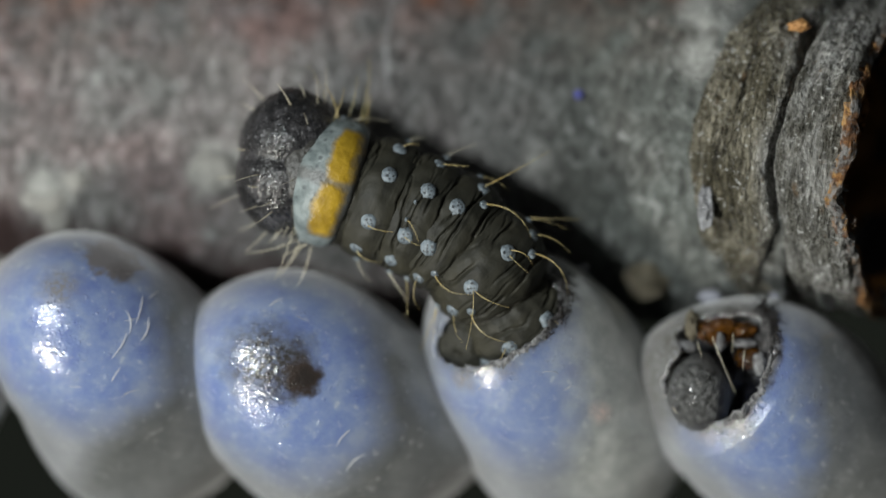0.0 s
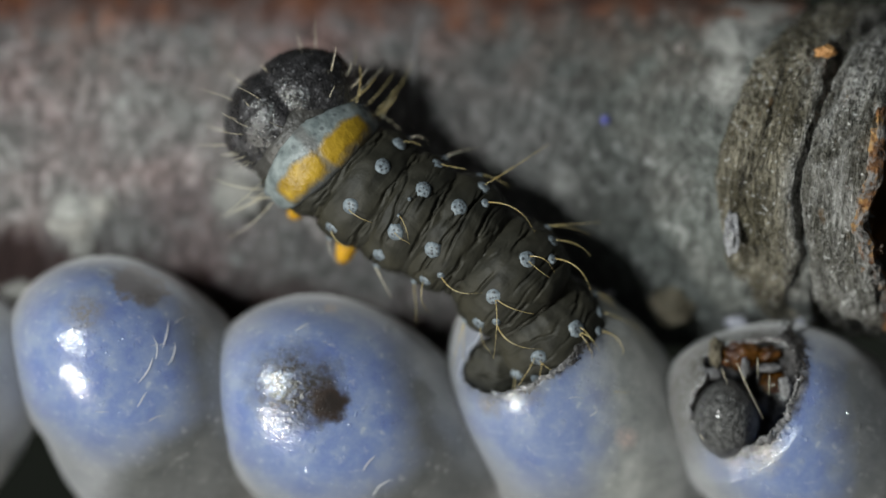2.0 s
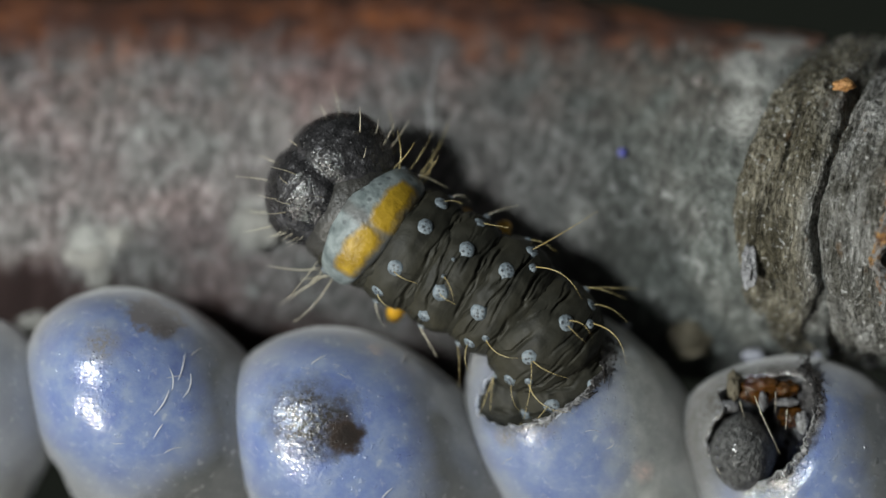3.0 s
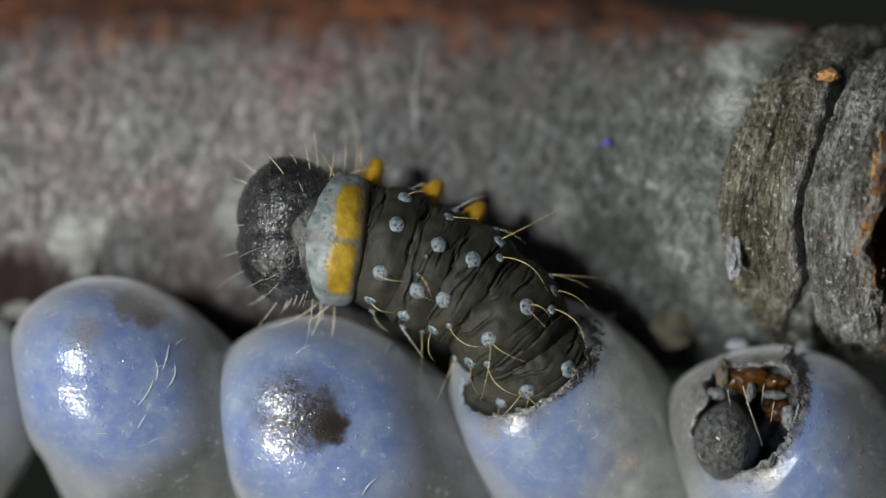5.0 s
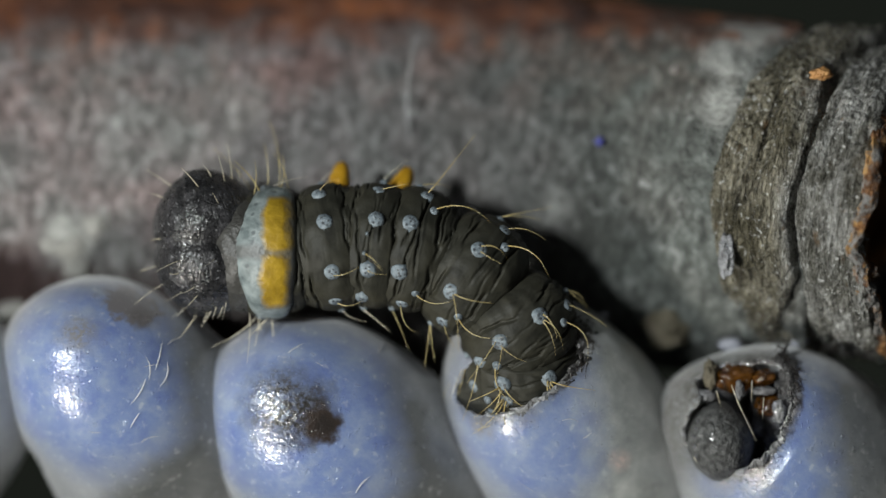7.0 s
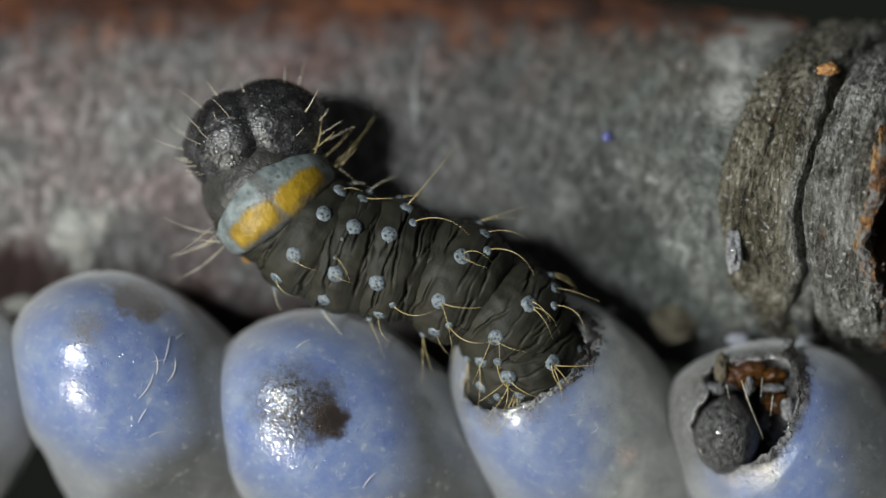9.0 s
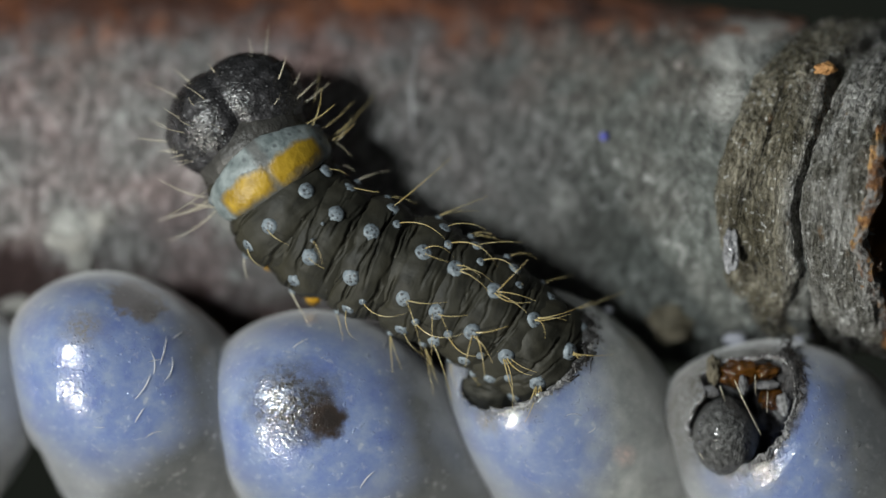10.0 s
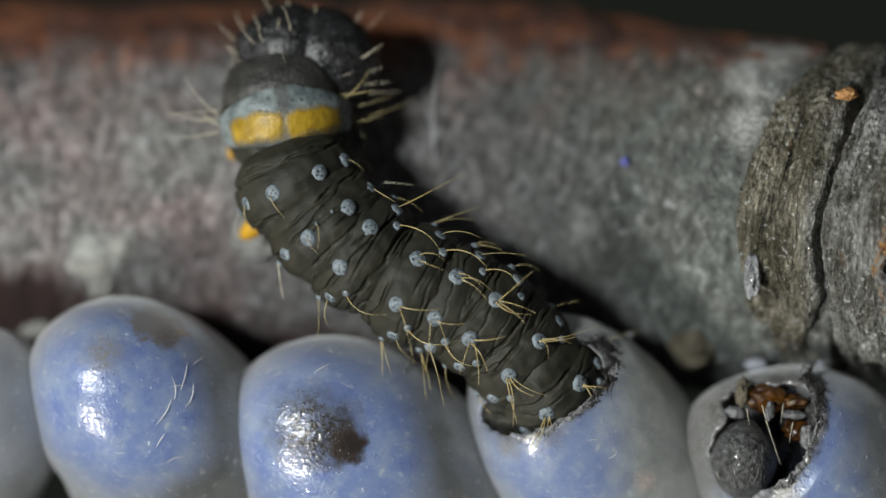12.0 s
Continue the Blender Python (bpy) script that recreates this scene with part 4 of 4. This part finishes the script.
def build_hatchling():
    """The head of the next caterpillar, seen in the gnawed opening."""
    x0, z0 = 2.93, -1.95
    young = thing("caterpillar", "black-headed caterpillar with amber jaws still inside its egg", "caterpillar", at=(x0 - 0.5, 0.75, z0 + 0.5))
    at = Vector((x0 - 0.5, 0.75, z0 + 0.5))
    rel = lambda x, y, z: Vector((x0 + x, EGG_DEPTH + y, z0 + z)) - at
    bm = bmesh.new()
    bmesh.ops.create_icosphere(bm, subdivisions=6, radius=1)
    lobe = lambda d: rel(-0.635, -0.50, 0.385) + Vector((d.x * 0.272, d.y * 0.36, d.z * 0.33)) * (1 + 0.02 * wob(d, 5) + 0.012 * wob(d, 15, 4) - 0.12 * (abs(d.x) * abs(d.z)) ** 2)
    for v in bm.verts:
        v.co = lobe(v.co.normalized())
    skull = part("head", bm, YOUNG, young)
    PIECES["young"] = skull
    for c, rad, mat, nm, lb in (
        (rel(-0.24, -0.02, 0.50), (0.20, 0.26, 0.36), HEAD_MAT, "head_lobe", "black head lobe in shade"),
        (rel(-0.10, -0.62, 0.80), (0.075, 0.03, 0.16), RAG, "membrane", "dark frayed egg skin"),
        (rel(-0.16, -0.68, 0.62), (0.05, 0.03, 0.09), SILVER, "membrane", "glossy shred of egg skin"),
        (rel(-0.48, -0.54, 0.90), (0.19, 0.13, 0.115), AMBER, "mandible", "dark amber jaw"),
        (rel(-0.28, -0.58, 0.89), (0.12, 0.11, 0.065), AMBER, "mandible", "dark amber jaw"),
        (rel(-0.24, -0.60, 0.665), (0.11, 0.09, 0.085), AMBER, "lower_jaw", "dark amber jaw"),
        (rel(-0.27, -0.69, 0.785), (0.10, 0.05, 0.036), PALP, "lip", "pale grey lip"),
        (rel(-0.47, -0.70, 0.80), (0.035, 0.03, 0.075), PALP, "antenna", "pale feeler base"),
        (rel(-0.74, -0.58, 0.76), (0.09, 0.05, 0.05), PALP, "palp", "pale grey feeler"),
        (rel(-0.70, -0.60, 0.93), (0.055, 0.06, 0.12), SCAR, "membrane", "brownish shred of egg skin"),
        (rel(-0.88, -0.22, 0.42), (0.06, 0.2, 0.22), RAG, "membrane", "grey shred of egg skin"),
    ):
        bm = bmesh.new()
        ball(bm, c, rad, None, 36, 24, 0.32, 2.3, 9 * c[0])
        part(nm, bm, mat, skull, lb)
    for k in range(5):
        bm = bmesh.new()
        ball(bm, lobe(Vector((-0.80, -0.62, 0.62 - 0.24 * k)).normalized()), (0.017, 0.017, 0.017), None, 10, 7)
        part("eye", bm, EYE, skull, "tiny glassy eye bead")
    for x, z, dx, dz, l in ((-0.54, 0.84, 0.16, -0.46, 0.50), (-0.37, 0.87, -0.03, -0.3, 0.17), (-0.66, 0.80, 0.04, -0.2, 0.14), (-0.86, 0.27, 0.04, -0.08, 0.07), (-0.28, 0.73, -0.03, -0.2, 0.18), (-0.50, 0.72, 0.04, -0.1, 0.10)):
        bm = bmesh.new()
        bristle(bm, rel(x, -0.78, z), (dx, -0.06, dz), l, (0.05, 0, 0.02), 0.0042)
        part("bristle", bm, STRAW, skull)


build_setting()
build_twig()
build_eggs()
build_caterpillar()
build_hatchling()


# ---- what moves ----
def stance(x, y, z, heading, nod):
    """A pose with x towards the head and z out of the back, which faces the lens. heading: degrees in the upright plane; nod: degrees away from the lens."""
    h, p = radians(heading), radians(nod)
    f = Vector((math.cos(h) * math.cos(p), math.sin(p), math.sin(h) * math.cos(p)))
    left = Vector((0, -1, 0)).cross(f).normalized()
    up = f.cross(left)
    m = Matrix((f, left, up)).transposed().to_4x4()
    m.translation = Vector((x, y, z)) * MM
    return m


def settle(t):
    """How far the front of the body has come to rest against the bark."""
    steps = ((0, 0), (9.9, 0), (10.5, 0.12), (11, 0.25), (11.5, 0.35), (12, 0.48))
    return float(np.interp(t, [a for a, _ in steps], [b for _, b in steps]))


def key(piece, rows, rest=0.0):
    walk(piece, [(t, stance(x, y + rest * settle(t), z, h, n)) for t, x, y, z, h, n in rows])


def motions():
    # seconds, across, depth, height, heading, nod
    key(PIECES["head"], [(0, -1.053, 0.420, 0.326, 172, 0), (0.5, -1.283, 0.420, 0.207, 178, 0), (1, -1.377, 0.420, 0.496, 156, 0), (1.5, -1.397, 0.420, 0.852, 141, 0), (2, -1.241, 0.420, 0.965, 128, 0), (2.5, -1.234, 0.420, 0.919, 132, 0), (3, -1.080, 0.420, 0.664, 140, 0), (3.5, -1.201, 0.420, 0.350, 155, 0), (3.7, -1.220, 0.420, 0.147, 165, 0), (5.3, -1.316, 0.420, 0.145, 180, 0), (5.5, -1.427, 0.420, 0.050, 180, 0), (6, -1.562, 0.420, 0.045, 190, 0), (6.5, -1.711, 0.420, -0.071, 192, 0), (7, -1.885, 0.420, 0.038, 182, 0), (7.2, -1.916, 0.420, 0.081, 180, 0), (8.8, -1.643, 0.420, 0.881, 112, 0), (9, -1.533, 0.420, 0.887, 110, 0), (9.5, -1.342, 0.420, 0.982, 120, 0), (10, -1.681, 0.420, 1.065, 122, 0), (10.5, -1.879, 0.420, 1.177, 122, 0), (11, -1.809, 0.420, 1.565, 97, 0), (11.5, -1.405, 0.420, 1.779, 86, 0), (12, -1.258, 0.420, 1.724, 85, 0)], 1)
    key(PIECES["collar"], [(0, -0.677, 0.400, 0.153, 160, 0), (0.5, -0.875, 0.400, -0.000, 162, 0), (1, -0.955, 0.400, 0.300, 157, 0), (1.5, -1.026, 0.400, 0.557, 143, 0), (2, -0.979, 0.400, 0.576, 132, 0), (2.5, -0.882, 0.400, 0.392, 131, 0), (3, -0.700, 0.400, 0.264, 141, 0), (3.5, -0.810, 0.400, 0.077, 153, 0), (3.7, -0.857, 0.400, 0.001, 166, 0), (5.3, -0.823, 0.400, 0.079, 176, 0), (5.5, -0.886, 0.400, 0.039, 183, 0), (6, -1.007, 0.400, 0.114, 188, 0), (6.5, -1.136, 0.400, -0.002, 192, 0), (7, -1.324, 0.400, -0.040, 178, 0), (7.2, -1.343, 0.400, -0.042, 175, 0), (8.8, -1.434, 0.400, 0.370, 127, 0), (9, -1.358, 0.400, 0.320, 128, 0), (9.5, -1.226, 0.400, 0.402, 123, 0), (10, -1.377, 0.400, 0.567, 124, 0), (10.5, -1.661, 0.400, 0.654, 124, 0), (11, -1.741, 0.400, 0.978, 111, 0), (11.5, -1.478, 0.400, 1.240, 91, 0), (12, -1.422, 0.400, 1.190, 97, 0)], 0.65)
    key(PIECES["t2"], [(0, -0.266, 0.370, 0.005, 156, 4), (0.5, -0.476, 0.370, -0.192, 159, 4), (1, -0.563, 0.370, 0.155, 155, 4), (1.5, -0.596, 0.370, 0.290, 146, 3), (2, -0.588, 0.370, 0.307, 141, 3), (2.5, -0.564, 0.370, 0.152, 145, 4), (3, -0.366, 0.370, 0.072, 144, 4), (3.5, -0.441, 0.370, -0.105, 149, 4), (3.7, -0.514, 0.370, -0.180, 154, 4), (5.3, -0.398, 0.370, 0.010, 166, 4), (5.5, -0.486, 0.370, 0.016, 172, 4), (6, -0.515, 0.370, 0.080, 168, 4), (6.5, -0.617, 0.370, 0.054, 182, 3), (7, -0.842, 0.370, 0.008, 189, 3), (7.2, -0.845, 0.370, 0.006, 181, 3), (8.8, -1.118, 0.370, 0.097, 145, 4), (9, -1.056, 0.370, 0.047, 144, 4), (9.5, -0.972, 0.370, 0.090, 140, 4), (10, -1.206, 0.370, 0.249, 134, 4), (10.5, -1.429, 0.370, 0.351, 135, 4), (11, -1.485, 0.370, 0.548, 125, 3), (11.5, -1.387, 0.370, 0.738, 111, 3), (12, -1.320, 0.370, 0.663, 114, 3)], 0.25)
    key(PIECES["t3"], [(0, 0.023, 0.350, -0.113, 153, 2), (0.5, -0.175, 0.350, -0.340, 150, 2), (1, -0.253, 0.350, 0.007, 152, 2), (1.5, -0.291, 0.350, 0.112, 150, 2), (2, -0.248, 0.350, 0.114, 147, 2), (2.5, -0.215, 0.350, -0.015, 154, 1), (3, -0.036, 0.350, -0.105, 149, 1), (3.5, -0.091, 0.350, -0.285, 150, 1), (3.7, -0.136, 0.350, -0.342, 153, 1), (5.3, -0.107, 0.350, -0.094, 157, 2), (5.5, -0.186, 0.350, -0.052, 161, 2), (6, -0.283, 0.350, 0.001, 159, 2), (6.5, -0.297, 0.350, 0.009, 167, 2), (7, -0.498, 0.350, 0.021, 171, 2), (7.2, -0.514, 0.350, -0.003, 169, 2), (8.8, -0.832, 0.350, 0.004, 161, 2), (9, -0.778, 0.350, -0.070, 159, 2), (9.5, -0.710, 0.350, -0.042, 155, 2), (10, -0.931, 0.350, 0.046, 149, 2), (10.5, -1.129, 0.350, 0.167, 147, 1), (11, -1.219, 0.350, 0.300, 137, 2), (11.5, -1.162, 0.350, 0.436, 126, 2), (12, -1.061, 0.350, 0.351, 128, 2)], 0.05)
    key(PIECES["a1"], [(0, 0.269, 0.350, -0.253, 144, 0), (0.5, 0.126, 0.350, -0.483, 147, -0), (1, 0.061, 0.350, -0.170, 145, 0), (1.5, -0.002, 0.350, -0.060, 145, 0), (2, 0.084, 0.350, -0.051, 148, 0), (2.5, 0.162, 0.350, -0.178, 152, 0), (3, 0.321, 0.350, -0.299, 146, -0), (3.5, 0.248, 0.350, -0.444, 147, -0), (3.7, 0.218, 0.350, -0.480, 148, -0), (5.3, 0.161, 0.350, -0.228, 143, 0), (5.5, 0.136, 0.350, -0.193, 147, 0), (6, -0.033, 0.350, -0.093, 154, 0), (6.5, -0.045, 0.350, -0.043, 161, 0), (7, -0.189, 0.350, -0.013, 167, 0), (7.2, -0.225, 0.350, -0.051, 167, 0), (8.8, -0.466, 0.350, -0.074, 165, 0), (9, -0.423, 0.350, -0.143, 166, 0), (9.5, -0.442, 0.350, -0.106, 165, 0), (10, -0.581, 0.350, -0.123, 156, 0), (10.5, -0.748, 0.350, -0.024, 155, 0), (11, -0.939, 0.350, 0.118, 152, 0), (11.5, -0.924, 0.350, 0.199, 141, 0), (12, -0.804, 0.350, 0.129, 143, 0)])
    key(PIECES["a2"], [(0, 0.571, 0.350, -0.538, 133, -12), (0.5, 0.508, 0.350, -0.731, 145, -12), (1, 0.519, 0.350, -0.547, 134, -9), (1.5, 0.435, 0.350, -0.422, 136, -7), (2, 0.553, 0.350, -0.423, 138, -7), (2.5, 0.631, 0.350, -0.523, 137, -9), (3, 0.685, 0.351, -0.624, 133, -13), (3.5, 0.601, 0.353, -0.692, 135, -14), (3.7, 0.573, 0.351, -0.696, 134, -13), (5.3, 0.511, 0.350, -0.535, 130, -9), (5.5, 0.495, 0.350, -0.491, 130, -8), (6, 0.306, 0.350, -0.327, 136, -1), (6.5, 0.330, 0.350, -0.257, 138, -0), (7, 0.284, 0.350, -0.220, 146, -0), (7.2, 0.225, 0.350, -0.240, 150, -0), (8.8, 0.066, 0.350, -0.265, 152, 0), (9, 0.112, 0.350, -0.318, 153, 0), (9.5, 0.026, 0.350, -0.248, 156, 0), (10, -0.161, 0.350, -0.289, 157, 0), (10.5, -0.279, 0.350, -0.229, 159, 0), (11, -0.473, 0.350, -0.137, 153, 0), (11.5, -0.519, 0.350, -0.092, 149, 0), (12, -0.382, 0.350, -0.135, 155, 0)])
    key(PIECES["a3"], [(0, 0.837, 0.541, -0.987, 126, -24), (0.5, 0.834, 0.530, -0.966, 125, -28), (1, 0.825, 0.512, -0.934, 127, -23), (1.5, 0.809, 0.481, -0.881, 127, -19), (2, 0.874, 0.500, -0.876, 127, -20), (2.5, 0.881, 0.521, -0.916, 121, -24), (3, 0.862, 0.546, -0.979, 115, -27), (3.5, 0.829, 0.543, -0.995, 116, -28), (3.7, 0.798, 0.531, -0.992, 115, -27), (5.3, 0.786, 0.500, -0.935, 119, -22), (5.5, 0.770, 0.480, -0.902, 119, -20), (6, 0.625, 0.373, -0.750, 119, -11), (6.5, 0.642, 0.355, -0.677, 117, -9), (7, 0.672, 0.354, -0.650, 123, -9), (7.2, 0.650, 0.351, -0.649, 126, -9), (8.8, 0.580, 0.350, -0.635, 136, -7), (9, 0.562, 0.350, -0.635, 135, -7), (9.5, 0.467, 0.350, -0.489, 144, -3), (10, 0.099, 0.350, -0.410, 156, 0), (10.5, -0.004, 0.350, -0.341, 155, 0), (11, -0.100, 0.350, -0.331, 151, 0), (11.5, -0.149, 0.350, -0.314, 153, 0), (12, -0.070, 0.350, -0.267, 152, 0)])
    fourth = [(0, 0.888, 0.705, -1.283, 100, -28), (0.5, 0.879, 0.692, -1.262, 99, -28), (1, 0.882, 0.676, -1.229, 101, -28), (1.5, 0.867, 0.644, -1.175, 101, -28), (2, 0.931, 0.663, -1.171, 101, -28), (2.5, 0.905, 0.677, -1.215, 95, -27), (3, 0.856, 0.693, -1.279, 89, -26), (3.5, 0.829, 0.692, -1.295, 90, -27), (3.7, 0.795, 0.679, -1.292, 89, -27), (5.3, 0.800, 0.652, -1.235, 93, -28), (5.5, 0.784, 0.630, -1.202, 93, -28), (6, 0.638, 0.508, -1.049, 93, -27), (6.5, 0.649, 0.477, -0.977, 91, -25), (7, 0.708, 0.482, -0.948, 97, -26), (7.2, 0.701, 0.478, -0.944, 100, -26), (8.8, 0.684, 0.459, -0.916, 110, -25), (9, 0.662, 0.453, -0.918, 109, -24), (9.5, 0.704, 0.389, -0.742, 144, -17), (10, 0.346, 0.350, -0.558, 151, -8), (10.5, 0.223, 0.350, -0.496, 147, -8), (11, 0.209, 0.350, -0.522, 151, -7), (11.5, 0.201, 0.350, -0.528, 149, -6), (12, 0.175, 0.350, -0.417, 146, -8)]
    key(PIECES["a4"], fourth)
    fifth = [(0, 0.893, 0.808, -1.483, 90, -2), (0.5, 0.886, 0.795, -1.462, 89, -4), (1, 0.894, 0.781, -1.429, 91, -6), (1.5, 0.886, 0.751, -1.375, 91, -11), (2, 0.936, 0.766, -1.371, 91, -7), (2.5, 0.889, 0.771, -1.413, 85, -6), (3, 0.848, 0.788, -1.473, 79, -4), (3.5, 0.838, 0.793, -1.490, 80, -4), (3.7, 0.820, 0.785, -1.487, 79, -6), (5.3, 0.831, 0.761, -1.432, 83, -11), (5.5, 0.823, 0.742, -1.399, 83, -15), (6, 0.700, 0.625, -1.247, 83, -35), (6.5, 0.705, 0.590, -1.174, 81, -39), (7, 0.792, 0.606, -1.147, 87, -38), (7.2, 0.800, 0.607, -1.144, 90, -39), (8.8, 0.819, 0.597, -1.111, 100, -41), (9, 0.806, 0.593, -1.114, 99, -42), (9.5, 0.913, 0.551, -0.957, 134, -41), (10, 0.781, 0.469, -0.874, 134, -36), (10.5, 0.771, 0.477, -0.896, 138, -31), (11, 0.782, 0.482, -0.900, 144, -32), (11.5, 0.749, 0.462, -0.878, 144, -32), (12, 0.729, 0.493, -0.958, 133, -28)]
    key(PIECES["a5"], fifth)
    key(PIECES["a4_5"], [(a[0], *((u + v) / 2 for u, v in zip(a[1:], b[1:]))) for a, b in zip(fourth, fifth)])
    key(PIECES["a6"], [(0, 0.484, 0.665, -1.108, 82, -20), (0.5, 0.484, 0.665, -1.106, 82, -20), (1, 0.484, 0.665, -1.103, 82, -20), (1.5, 0.484, 0.665, -1.097, 82, -20), (2, 0.489, 0.665, -1.097, 82, -20), (2.5, 0.484, 0.665, -1.101, 82, -20), (3, 0.480, 0.665, -1.107, 82, -20), (3.5, 0.479, 0.665, -1.109, 82, -20), (3.7, 0.477, 0.665, -1.109, 82, -20), (5.3, 0.478, 0.665, -1.103, 82, -20), (5.5, 0.477, 0.665, -1.100, 82, -20), (6, 0.465, 0.665, -1.085, 82, -20), (6.5, 0.465, 0.665, -1.077, 82, -20), (7, 0.474, 0.665, -1.075, 82, -20), (7.2, 0.475, 0.665, -1.074, 82, -20), (8.8, 0.477, 0.665, -1.071, 82, -20), (9, 0.476, 0.665, -1.071, 82, -20), (9.5, 0.486, 0.665, -1.056, 82, -20), (10, 0.473, 0.665, -1.047, 82, -20), (10.5, 0.472, 0.665, -1.050, 82, -20), (11, 0.473, 0.665, -1.050, 82, -20), (11.5, 0.470, 0.665, -1.048, 82, -20), (12, 0.468, 0.665, -1.056, 82, -20)])
    # legs: seconds and how far each is stretched out
    times = (0, 0.5, 1, 1.5, 2, 2.5, 3, 3.5, 5.5, 6, 6.5, 7, 9, 10, 10.5, 11, 11.5, 12)
    for side, pair, reach in (
        (-1, 1, (0, 0, 0, 0, 0, 0, 0, 0.6, 1, 0, 0, 0, 0, 0, 0, 0, 0, 0)),
        (-1, 2, (0, 1.4, 0, 0.3, 0, 0.2, 0.4, 1, 1, 1, 1, 1, 0, 0, 0, 0, 0, 0)),
        (-1, 3, (0, 0.4, 0, 0.2, 0, 0.3, 0.6, 0.8, 1, 1, 1, 1, 0.2, 0.2, 0, 0, 0, 0)),
        (1, 1, (0, 0, 0.2, 1, 0.5, 0, 0, 0, 0, 0, 0, 0, 0.3, 0, 0, 1, 0.9, 0.4)),
        (1, 2, (0, 0, 0, 0, 1, 0.7, 0.8, 0, 0, 0, 0, 0, 0.2, 0.3, 0.2, 0.2, 0.2, 0.9)),
        (1, 3, (0, 0, 0, 0, 0, 0.3, 0.2, 0, 0, 0, 0, 0, 0, 0.6, 0.8, 0.4, 1.3, 0.2)),
    ):
        leg, inward = LEGS[side, pair]
        walk(leg, [(t, Matrix.Translation(inward * (0.24 * (1 - q) * MM))) for t, q in zip(times, reach)])
    sway = [(0, 0, 0), (1, 2, 0.01), (2.2, -3, 0.02), (3.6, 1, 0.0), (5.4, 4, 0.01), (7, -2, 0.02), (8.9, 2, 0.0), (10.2, -4, 0.02), (11, 3, 0.03), (12, 5, 0.05)]
    walk(PIECES["young"], [(t, pose(0, -u * MM, 0, 0, a, 0)) for t, a, u in sway])


motions()
